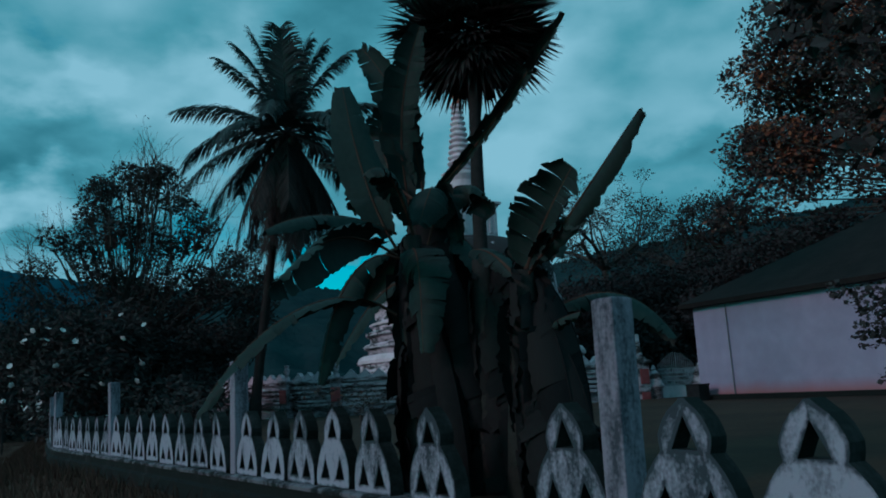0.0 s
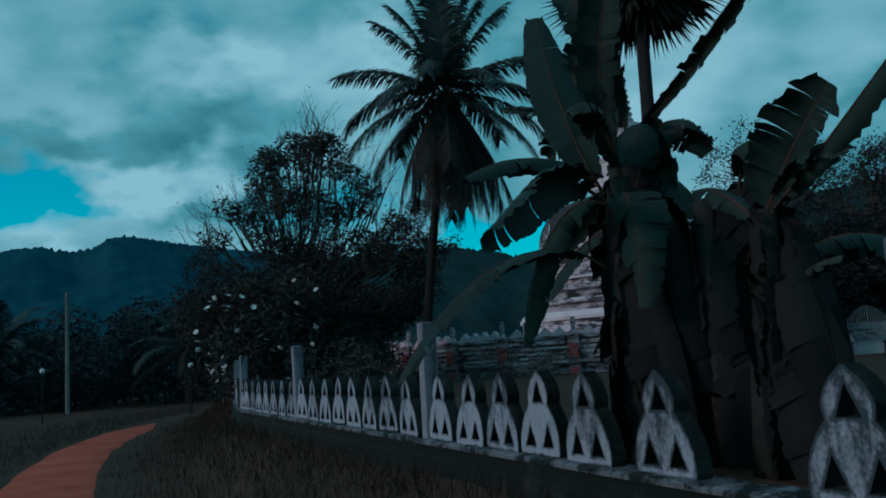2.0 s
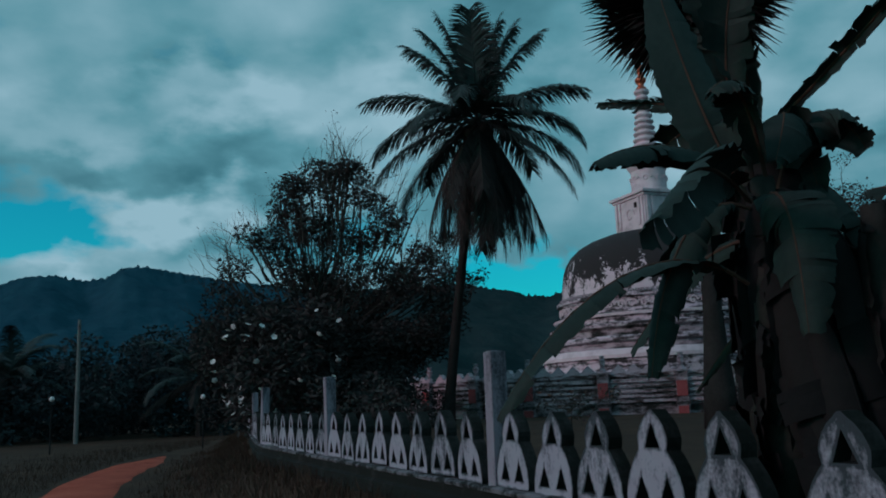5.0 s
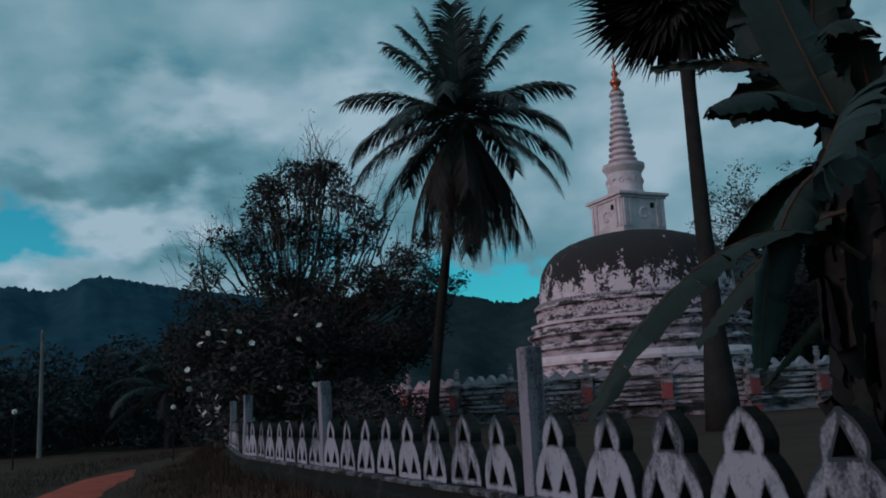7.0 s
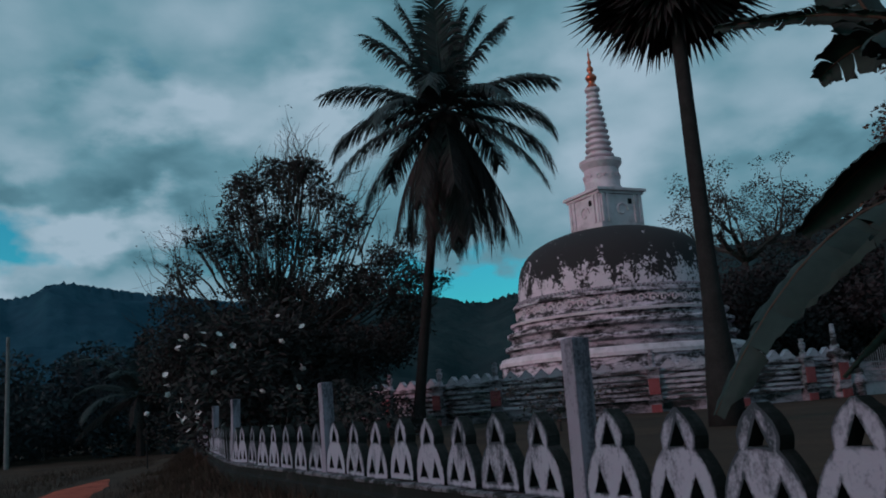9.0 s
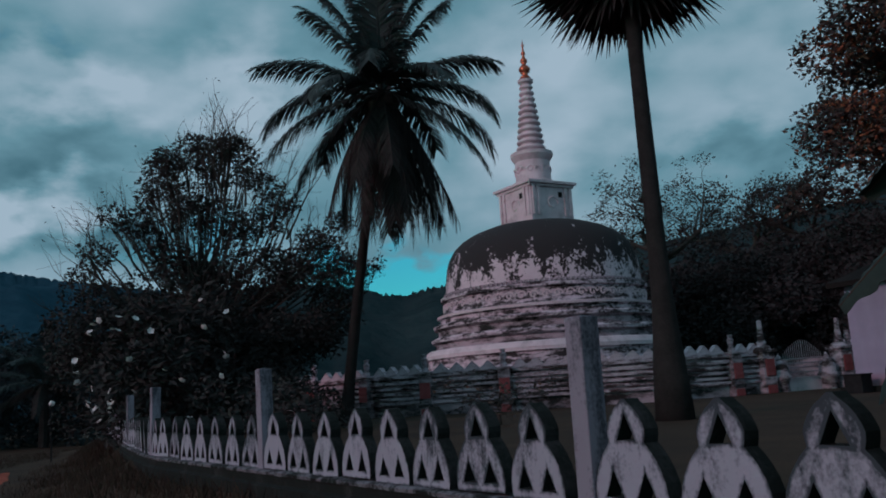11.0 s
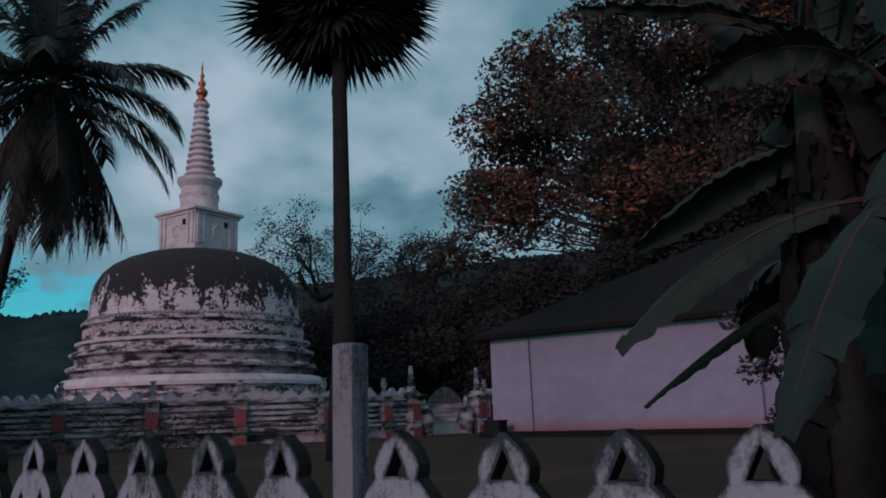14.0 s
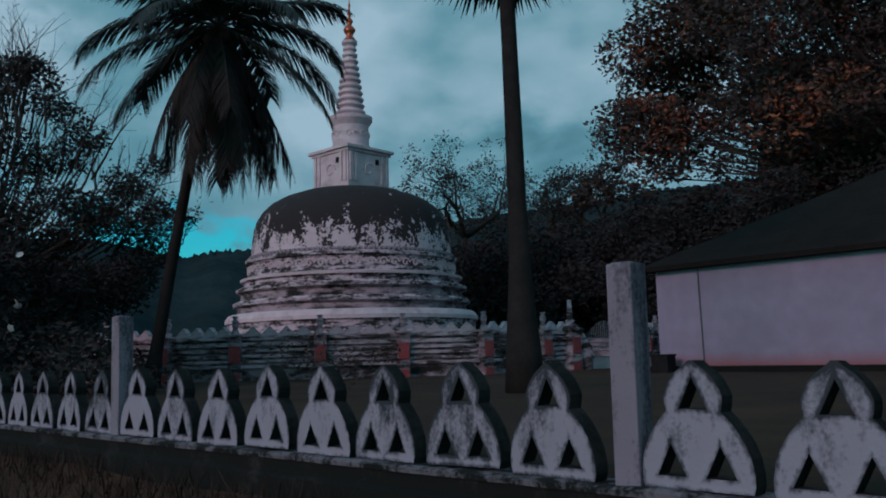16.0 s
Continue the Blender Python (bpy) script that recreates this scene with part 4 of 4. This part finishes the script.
def far_palm(at, height, seed):
    r = np.random.default_rng(seed)
    palm = thing("young_palm", (*at, 0.0), "low palm with upright dark fronds", "palm tree", "palms beyond the lane")
    bm = bmesh.new()
    tube(bm, [(0, 0, 0), (0.1, 0, height * 0.6), (0, 0, height)], [0.25, 0.2, 0.17], 7)
    part("trunk", bm, M_PALMBARK, palm)
    for i in range(16):
        frond(palm, Vector((0, 0, height)), i * 2.4, math.radians(78 - 6.5 * i), 3.6 + r.uniform(-0.3, 0.5), r, i > 12)


far_palm((-44, 3.0), 3.2, 51)
far_palm((-47, -6.6), 3.6, 52)


# ---- poles beyond the bend ----
def utility_pole(at, height, lean):
    pole = thing("utility_pole", (*at, -0.1), "weathered grey concrete utility pole", "pole", "poles along the lane")
    bm = bmesh.new()
    tube(bm, [(0, 0, 0), (lean, 0, height)], [0.12, 0.08], 8)
    part("shaft", bm, M_POLE, pole)
    bm = bmesh.new()
    box(bm, lean - 0.45, -0.04, height - 0.35, lean + 0.45, 0.04, height - 0.26)
    for x in (-0.4, 0.4):
        lathe([(0.04, height - 0.26), (0.06, height - 0.2), (0.03, height - 0.12), (0, height - 0.1)], 8, bm, (lean + x, 0))
    part("crossarm", bm, M_POLE, pole)


utility_pole((-41.5, -3.2), 6.3, 0.05)
utility_pole((-52.0, -1.4), 4.2, 0.1)

# ---- gate in the terrace wall ----
gate = thing("terrace_gate", STUPA + (0,), "white gate piers with spires and an iron grille", "gate")


def on_gate(bm, s):
    bm.transform(along(1, s))
    return bm


for s in (0.0, 3.0):
    bm = bmesh.new()
    box(bm, -0.22, -0.24, 0.8, 0.22, 0.24, 2.05, 0.015)
    box(bm, -0.28, -0.30, 2.05, 0.28, 0.30, 2.14, 0.015)
    lathe([(0.28, 2.14), (0.22, 2.22), (0.12, 2.26), (0.14, 2.34), (0.10, 2.40), (0.09, 2.5), (0.06, 2.95), (0.075, 2.97), (0, 3.0)], 10, bm)
    part("pier", on_gate(bm, s), M_TERRACE, gate)
    for z0, z1 in ((1.38, 1.86), (0.86, 1.12)):
        bm = bmesh.new()
        box(bm, -0.16, -0.275, z0, 0.16, -0.22, z1, 0.01)
        part("red_panel", on_gate(bm, s), M_RED, gate, "red painted panel")
for s in (0.55, 2.4):
    bm = bmesh.new()
    lathe([(0.24, 0.8), (0.24, 1.2), (0.31, 1.24), (0.31, 1.34), (0.24, 1.42), (0.25, 1.55), (0.20, 1.68), (0.12, 1.76), (0.08, 1.80), (0.09, 1.86), (0.03, 1.95), (0, 2.0)], 16, bm)
    part("urn_pier", on_gate(bm, s), M_TERRACE, gate, "turned white pier with urn", smooth=True)
for s0, s1 in ((0.75, 1.47), (1.49, 2.2)):
    leaf = bmesh.new()
    for z in (1.42, 1.55, 1.68, 1.81):
        box(leaf, s0, -0.02, z, s1, 0.02, z + 0.03)
    for i in range(10):
        x = s0 + (s1 - s0) * i / 9
        rise = math.sin(math.pi * min(max((x - 0.7) / 1.55, 0), 1))
        tube(leaf, [(x, 0, 1.25), (x, 0, 1.95 + 0.42 * rise)], [0.013, 0.011], 4)
    part("grille", on_gate(leaf, 0), M_PAINT, gate, "arched iron grille leaf")
bm = bmesh.new()
wall_run(bm, 1, 3.3, SIDE / 2 + 0.3, LAYERS + CORE)
wall_run(bm, 1, 0.2, 3.0, [(0.8, 1.28, -0.05)])
part("low_wall", bm, M_SPIRE, gate)

# ---- hall fittings ----
bm = bmesh.new()
box(bm, 6.8, -0.16, 0.0, 7.09, 0.0, 2.70, 0.01)
box(bm, 6.73, -0.22, 0.0, 7.16, -0.001, 0.38, 0.02)
part("pilaster", bm, M_WALL, hall)
bm = bmesh.new()
tube(bm, [(1.28, -0.05, 0.15), (1.24, -0.05, 2.7)], [0.014, 0.014], 6)
part("downpipe", bm, M_POLE, hall)
# low course added for the dark band along the wall's foot
bm = bmesh.new()
box(bm, -0.3, -0.25, -0.05, 19.3, 0.0, 0.24, 0.02)
part("plinth", bm, M_KERB, hall, "dark low course along the wall foot")
crate = thing("crate", (-8.75, 15.75, GROUND), "small dark box beside the white wall", "box")
bm = bmesh.new()
box(bm, -0.22, -0.2, -0.02, 0.22, 0.2, 0.40, 0.01)
part("body", bm, M_BLACK, crate)
bm = bmesh.new()
box(bm, -0.24, -0.22, 0.40, 0.24, 0.22, 0.44, 0.008)
part("lid", bm, M_BLACK, crate)

# ---- stupa relief ----
for i in range(4):
    m = Matrix.Rotation(math.pi / 2 * i, 4, "Z")
    for x in (-0.98, -0.72, 0.72, 0.98):
        bm = bmesh.new()
        box(bm, x - 0.07, -1.19, 8.62 + Z0, x + 0.07, -1.13, 9.85 + Z0, 0.01)
        bm.transform(m)
        part("pilaster", bm, M_SPIRE, stupa)
    # black plate on the wall: its colour stands in for the opening's shade
    bm = bmesh.new()
    box(bm, 0.36, -1.145, 9.42 + Z0, 0.56, -1.12, 9.66 + Z0)
    bm.transform(m)
    part("vent", bm, M_BLACK, stupa, "small square opening shown by a black plate")
    bm = bmesh.new()
    for k in range(9):
        a = k * 0.62
        tube(bm, [(0.34 * math.cos(a) * (1 - k * 0.07), -1.14, 9.15 + Z0 + 0.34 * math.sin(a) * (1 - k * 0.07)), (0.34 * math.cos(a + 0.62) * (0.93 - k * 0.07), -1.14, 9.15 + Z0 + 0.34 * math.sin(a + 0.62) * (0.93 - k * 0.07))], [0.045, 0.045], 5)
    bm.transform(m)
    part("roundel", bm, M_SPIRE, stupa, "raised scroll roundel")
SCROLL = bmesh.new()
for k in range(10):
    a0, a1 = k * 0.75, (k + 1) * 0.75
    r0, r1 = 0.19 * (1 - k * 0.085), 0.19 * (1 - (k + 1) * 0.085)
    tube(SCROLL, [(r0 * math.cos(a0), 0, r0 * math.sin(a0)), (r1 * math.cos(a1), 0, r1 * math.sin(a1))], [0.035, 0.035], 4)
tube(SCROLL, [(0.19, 0, 0), (0.30, 0, 0.14), (0.40, 0, 0.02)], [0.035, 0.03, 0.02], 4)
me_scroll = bpy.data.meshes.new("scroll")
SCROLL.to_mesh(me_scroll)
me_scroll.materials.append(M_SPIRE)
for i in range(58):
    a = 2 * math.pi * i / 58
    piece("scroll", me_scroll, stupa, Matrix.Rotation(a, 4, "Z") @ Matrix.Translation((4.29, 0, 4.97 + Z0)) @ Matrix.Rotation(math.pi / 2, 4, "Z"))
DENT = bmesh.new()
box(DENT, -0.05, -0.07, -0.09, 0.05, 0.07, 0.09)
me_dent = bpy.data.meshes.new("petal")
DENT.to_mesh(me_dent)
me_dent.materials.append(M_STAIN_SHADE)
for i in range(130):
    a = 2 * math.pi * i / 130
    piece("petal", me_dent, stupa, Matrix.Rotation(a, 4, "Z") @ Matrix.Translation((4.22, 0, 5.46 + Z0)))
for i in range(8):
    a = 2 * math.pi * i / 8
    ob = piece("figure", me_scroll, stupa, Matrix.Rotation(a, 4, "Z") @ Matrix.Translation((0.77, 0, 10.78 + Z0)) @ Matrix.Rotation(math.pi / 2, 4, "Z"))


# ---- banana plants ----
def banana_leaf(parent, pts, width, side, fold=0.5, tears=0.25, rng=None, dead=False, stalk=0.12):
    """A blade along a curve through three or four places; torn into strips that hang apart. side: which way it is broad."""
    P = [Vector(p) for p in pts]
    n = 40

    def at(f):
        if len(P) == 3:
            return P[0] * (1 - f) ** 2 + P[1] * 2 * f * (1 - f) + P[2] * f * f
        return P[0] * (1 - f) ** 3 + P[1] * 3 * f * (1 - f) ** 2 + P[2] * 3 * f * f * (1 - f) + P[3] * f ** 3
    line = [at(i / n) for i in range(n + 1)]
    rib = bmesh.new()
    tube(rib, line[::4], [0.011 - 0.0009 * i for i in range(len(line[::4]))], 6)
    hint = Vector(side).normalized()
    verts, faces = [], []
    for sgn in (-1, 1):
        first = None
        hang = 0.0
        for i in range(int(n * stalk), n + 1):
            f = (i / n - stalk) / (1 - stalk)
            d = (line[min(i + 1, n)] - line[max(i - 1, 0)]).normalized()
            s = (hint - d * hint.dot(d)).normalized() * sgn
            nrm = d.cross(s) * sgn
            if nrm.z < 0:
                nrm = -nrm
            w = width * (math.sin(math.pi * (0.06 + 0.90 * f)) ** 0.55)
            cut = rng.uniform() < tears
            if cut or first is None:
                new_hang = fold + rng.uniform(-0.25, 0.45)
                ragged = rng.uniform(0.86, 1.05)
            rings = []
            for state in ((hang, new_hang) if cut and first is not None else (new_hang,)):
                k = len(verts)
                p = line[i].copy()
                verts.append(p.copy())
                ang = 0.15
                for j in range(4):
                    ang = 0.1 + state * (j + 0.6) / 3
                    p = p + (s * math.cos(ang) - nrm * math.sin(ang) + d * 0.18) * w * (ragged if j == 3 else 1.0) / 4
                    if j == 3:
                        p = p + Vector(rng.normal(size=3) * 0.006)
                    verts.append(p + nrm * (0.0 if j == 3 else 0.0035 if i % 2 else -0.0035))      # ripple of the side veins
                rings.append(k)
            if first is not None:
                for j in range(4):
                    a, b = first + j, rings[0] + j
                    faces.append((a, a + 1, b + 1, b))
            first = rings[-1]
            hang = new_hang
    me = bpy.data.meshes.new("blade")
    me.from_pydata([tuple(v) for v in verts], [], faces)
    me.shade_smooth()
    blade = link("dead_leaf" if dead else "leaf", me, M_WITHER if dead else M_BANANA, parent, "brown withered leaf" if dead else "")
    part("midrib", rib, M_WITHER if dead else M_RIB, blade)


def banana_plant(at, stems, leaves, seed, dead):
    r = np.random.default_rng(seed)
    plant = thing("banana_plant", (*at, GROUND - 0.06), "banana plant with torn dark green leaves", "banana plant", "banana plants behind the fence")
    o = Vector((at[0], at[1], GROUND - 0.06))
    for x, y, z, top in stems:
        bm = bmesh.new()
        a, b = Vector((x, y, GROUND - 0.06)) - o, Vector(top) - o
        tube(bm, [a, a.lerp(b, 0.3), a.lerp(b, 0.7), b], [0.13, 0.115, 0.09, 0.055], 10)
        part("stem", bm, M_BANSTEM, plant, smooth=True)
    for pts, w, side, fold, tears in leaves:
        banana_leaf(plant, [Vector(p) - o for p in pts], w, side, fold, tears, r)
    for i in range(dead[0]):
        a = i * 2.4 + seed
        top = Vector(stems[i % len(stems)][3]) - o + Vector((0, 0, 0.05 - 0.9 * r.uniform()))
        out = Vector((math.cos(a) * (1.0 if math.cos(a) > 0 else 0.5), 0.30 + 0.6 * abs(math.sin(a)) if i % 3 else 0.1, 0))
        L = r.uniform(0.55, 1.0) * dead[1]
        banana_leaf(plant, [top, top + out * 0.28 * L + Vector((0, 0, 0.12)), top + out * 0.42 * L + Vector((0, 0, -0.7 * L)), top + out * 0.38 * L + Vector((0, 0, -1.15 * L))], r.uniform(0.18, 0.30), (-out.y, out.x, 0), 1.3, 0.16, r, True, 0.08)
    return plant


# curve of the rib, half width, broad side, fold, tears
LOW_LEAVES = [
    ([(2.42, 0.2, 2.35), (2.44, -0.05, 2.7), (2.2, -0.02, 3.44)], 0.15, (0.45, 0.9, 0), 0.25, 0.10),
    ([(2.42, 0.2, 2.45), (2.55, -0.35, 2.60), (2.66, -0.75, 2.37)], 0.12, (0.9, 0.5, 0), 0.7, 0.15),
    ([(2.5, 0.15, 2.3), (2.95, -0.5, 2.42), (3.10, -0.66, 2.2), (3.2, -0.95, 1.98)], 0.17, (0.6, -0.4, 0.3), 0.6, 0.2),
    ([(2.38, 0.2, 1.95), (2.34, -0.15, 2.22), (2.26, -0.68, 1.96), (2.12, -0.96, 1.40)], 0.115, (1.0, 0.05, 0), 0.35, 0.2),
    ([(2.38, 0.25, 2.3), (2.36, -0.05, 2.42), (2.28, -0.22, 2.0), (2.24, -0.26, 1.55)], 0.13, (0.9, 0.4, 0), 1.1, 0.3),
]
HIGH_LEAVES = [
    ([(2.0, 0.62, 2.7), (2.3, 0.9, 3.05), (3.03, 0.7, 3.2), (3.6, 0.65, 3.5)], 0.085, (0.2, 0.5, -0.9), 1.1, 0.45),
    ([(2.0, 0.6, 2.6), (2.0, 0.4, 3.3), (2.35, 0.5, 3.9)], 0.16, (0.6, 0.7, 0), 0.6, 0.32),
    ([(2.10, 0.62, 2.70), (2.15, 0.57, 3.40), (1.85, 0.32, 3.90)], 0.16, (0.8, 0.5, 0), 0.6, 0.32),
    ([(2.0, 0.6, 2.7), (1.6, 0.5, 3.2), (1.75, 0.55, 3.5)], 0.18, (0.5, 0.8, 0), 0.6, 0.25),
    ([(2.10, 0.62, 2.60), (1.80, 1.02, 2.90), (1.67, 1.05, 2.68)], 0.16, (0.7, 0.2, 0.6), 0.8, 0.2),
    ([(2.10, 0.62, 2.50), (2.35, 0.82, 2.65), (2.55, 0.87, 2.00)], 0.2, (0.7, -0.7, 0), 0.8, 0.3),
]
TERRACE_SIDE_LEAVES = [
    ([(2.15, 0.5, 2.75), (1.95, 0.35, 3.0), (1.6, 0.3, 3.08), (1.13, 0.3, 3.24)], 0.075, (0.2, 0.3, -0.9), 1.2, 0.5),
    ([(2.3, 0.35, 2.6), (2.15, 0.3, 2.85), (1.9, 0.3, 2.86), (1.66, 0.3, 2.76)], 0.13, (0.2, 0.6, -0.6), 0.7, 0.35),
    ([(2.2, 0.4, 2.2), (1.8, 0.42, 2.22), (1.50, 0.40, 2.02), (1.17, 0.37, 1.72)], 0.11, (0.1, 0.4, 0.9), 0.5, 0.10),
    ([(2.1, 0.62, 2.45), (1.85, 0.62, 2.58), (1.55, 0.6, 2.42), (1.2, 0.6, 2.18)], 0.13, (0.2, 0.8, -0.5), 0.7, 0.15),
    ([(2.0, 0.75, 1.95), (1.7, 0.8, 1.92), (1.4, 0.85, 1.72), (1.06, 0.9, 1.48)], 0.05, (0.1, 0.5, 0.9), 1.6, 0.10),
    ([(1.95, 0.7, 2.0), (1.6, 1.1, 2.3), (1.5, 1.3, 1.7)], 0.18, (0.8, 0.5, 0), 0.8, 0.3),
]
INNER_LEAVES = [
    ([(2.4, 0.35, 2.4), (2.65, 0.05, 2.95), (2.6, -0.1, 2.75)], 0.13, (0.9, 0.3, 0), 0.7, 0.2),
    ([(2.10, 0.62, 2.40), (2.30, 0.67, 3.00), (2.35, 0.72, 2.40)], 0.2, (0.9, 0.3, 0), 0.8, 0.25),
    ([(2.3, 0.5, 2.4), (2.35, 0.7, 3.1), (2.5, 0.9, 2.6)], 0.2, (0.9, 0.3, 0), 0.8, 0.25),
    ([(2.4, 0.3, 2.3), (2.7, 0.2, 2.5), (2.75, 0.15, 1.7)], 0.18, (0.9, 0.3, 0), 0.7, 0.25),
    ([(2.10, 0.62, 2.60), (2.50, 0.52, 3.00), (2.50, 0.32, 2.50)], 0.18, (0.6, 0.7, 0), 0.8, 0.25),
]
banana_plant((2.36, 0.36), [(2.36, 0.36, 0.9, (2.38, 0.34, 2.45)), (2.0, 0.62, 0.9, (1.98, 0.62, 2.75))], LOW_LEAVES + HIGH_LEAVES + TERRACE_SIDE_LEAVES + INNER_LEAVES, 61, (58, 1.25))
banana_plant((3.2, 0.5), [(3.2, 0.5, 0.9, (3.32, 0.46, 2.1)), (3.05, 0.75, 0.9, (3.0, 0.8, 1.9))], [
    ([(3.33, 0.46, 2.05), (3.75, 0.42, 2.28), (4.05, 0.4, 2.5), (4.33, 0.38, 2.68)], 0.10, (-0.3, 0.5, 0.8), 0.9, 0.05),
    ([(3.32, 0.46, 2.05), (3.48, 0.45, 2.3), (3.78, 0.45, 2.56)], 0.21, (0.8, 0.3, -0.5), 0.7, 0.32),
    ([(3.34, 0.46, 2.1), (3.6, 0.46, 2.42), (3.84, 0.46, 2.26)], 0.10, (0.4, 0.8, 0.3), 0.6, 0.3),
    ([(3.3, 0.46, 2.02), (3.05, 0.45, 2.30), (2.85, 0.45, 2.28)], 0.09, (0.3, 0.8, 0.4), 0.6, 0.2),
    ([(3.25, 0.5, 1.6), (3.4, 0.5, 1.82), (3.7, 0.5, 1.83)], 0.06, (0.2, 0.9, 0), 1.2, 0.2),
    ([(3.0, 0.8, 1.85), (2.8, 0.9, 2.2), (2.5, 0.8, 1.75), (2.45, 0.75, 1.2)], 0.22, (0.8, 0.5, 0), 0.6, 0.25),
    ([(3.0, 0.8, 1.85), (2.9, 0.6, 2.1), (2.7, 0.6, 1.6), (2.65, 0.6, 1.1)], 0.2, (0.9, 0.2, 0), 0.6, 0.25),
    ([(3.0, 0.8, 1.85), (3.3, 1.2, 2.2), (3.6, 1.3, 1.7)], 0.2, (0.7, -0.6, 0), 0.7, 0.3),
], 62, (44, 1.0))

banana_plant((2.78, 0.62), [(2.78, 0.62, 0.9, (2.74, 0.60, 2.25)), (2.62, 0.95, 0.9, (2.60, 0.98, 2.35))], [
    ([(2.60, 0.98, 2.3), (2.75, 0.9, 2.75), (3.05, 0.85, 2.6), (3.2, 0.8, 2.2)], 0.17, (0.8, 0.5, 0), 0.8, 0.3),
    ([(2.60, 0.98, 2.2), (2.2, 1.1, 2.5), (1.9, 1.2, 2.2), (1.75, 1.2, 1.8)], 0.16, (0.3, 0.9, 0.2), 0.8, 0.25),
], 63, (52, 1.15))

# ---- the large-leaved tree over the lane's edge ----
nrng = np.random.default_rng(83)
clumps = [(2.3 + nrng.normal() * 0.45 + 0.5 * k / 30, 6.4 + nrng.normal() * 0.6, 3.9 + 2.9 * nrng.uniform(), nrng.uniform(0.22, 0.5)) for k in range(46)]
broadleaf("large_leaved_tree", "dark tree with large rounded leaves near the hall", (3.2, 7.2, GROUND - 0.05), (3.0, 7.0, 3.2), clumps, 330, 0.19, M_LEAF, 84, trunk=0.14, aspect=0.75)

# ---- shrubs in the compound, garden lamps ----
srng = np.random.default_rng(73)
broadleaf("shrub", "leafy shrub before the white hall wall", (-0.1, 10.6, GROUND - 0.05), (-0.3, 10.7, 1.5), [(-0.6 + srng.normal() * 0.45, 11.0 + srng.normal() * 0.3, 2.2 + srng.normal() * 0.42, srng.uniform(0.18, 0.34)) for k in range(20)], 800, 0.095, M_LEAF, 74, "shrub", trunk=0.05, aspect=0.8)
broadleaf("shrub", "low reddish shrub before the terrace wall", (-9.1, 5.9, GROUND - 0.05), (-9.1, 5.9, 1.1), [(-9.1 + srng.normal() * 0.4, 5.9 + srng.normal() * 0.45, 1.35 + srng.normal() * 0.16, srng.uniform(0.18, 0.32)) for k in range(14)], 420, 0.08, M_RUST, 75, "shrub", trunk=0.04)
for at, top in (((-30.0, 1.55), 2.0), ((-30.0, -3.9), 2.1)):
    lamp = thing("garden_lamp", (*at, ground_z(*at) - 0.03), "small white globe on a thin dark post", "lamp", "lamps beside the lane")
    h = top - lamp.location.z
    bm = bmesh.new()
    tube(bm, [(0, 0, 0), (0, 0, h - 0.1)], [0.03, 0.02], 6)
    part("post", bm, M_BLACK, lamp)
    bm = bmesh.new()
    bmesh.ops.create_icosphere(bm, subdivisions=2, radius=0.10, matrix=Matrix.Translation((0, 0, h)))
    part("globe", bm, M_FLOWER, lamp, "white glass globe", smooth=True)

# ---- dry grass on the bank and by the lane ----
grng = np.random.default_rng(91)
verts, faces = [], []
for i in range(34000):
    x = 9 - 45 * grng.uniform() ** 1.0
    if i % 3:
        y = fence_y(x) - 0.16 - abs(grng.normal()) * 0.85
    else:
        y = lane_y(x) - 0.80 - abs(grng.normal()) * 2.0
    if abs(y - lane_y(x)) < 0.74:
        continue
    h = grng.uniform(0.05, 0.24)
    a = grng.uniform(0, 6.28)
    z = ground_z(x, y) - 0.02
    dx, dy = math.cos(a) * 0.007, math.sin(a) * 0.007
    lx, ly = grng.normal() * h * 0.35, grng.normal() * h * 0.35
    k = len(verts)
    verts += [(x - dx, y - dy, z), (x + dx, y + dy, z), (x + lx, y + ly, z + h)]
    faces.append((k, k + 1, k + 2))
me = bpy.data.meshes.new("grass")
me.from_pydata(verts, [], faces)
tagged(link("grass", me, M_GRASS), "dry dark grass on the bank", "grass", kind="stuff")
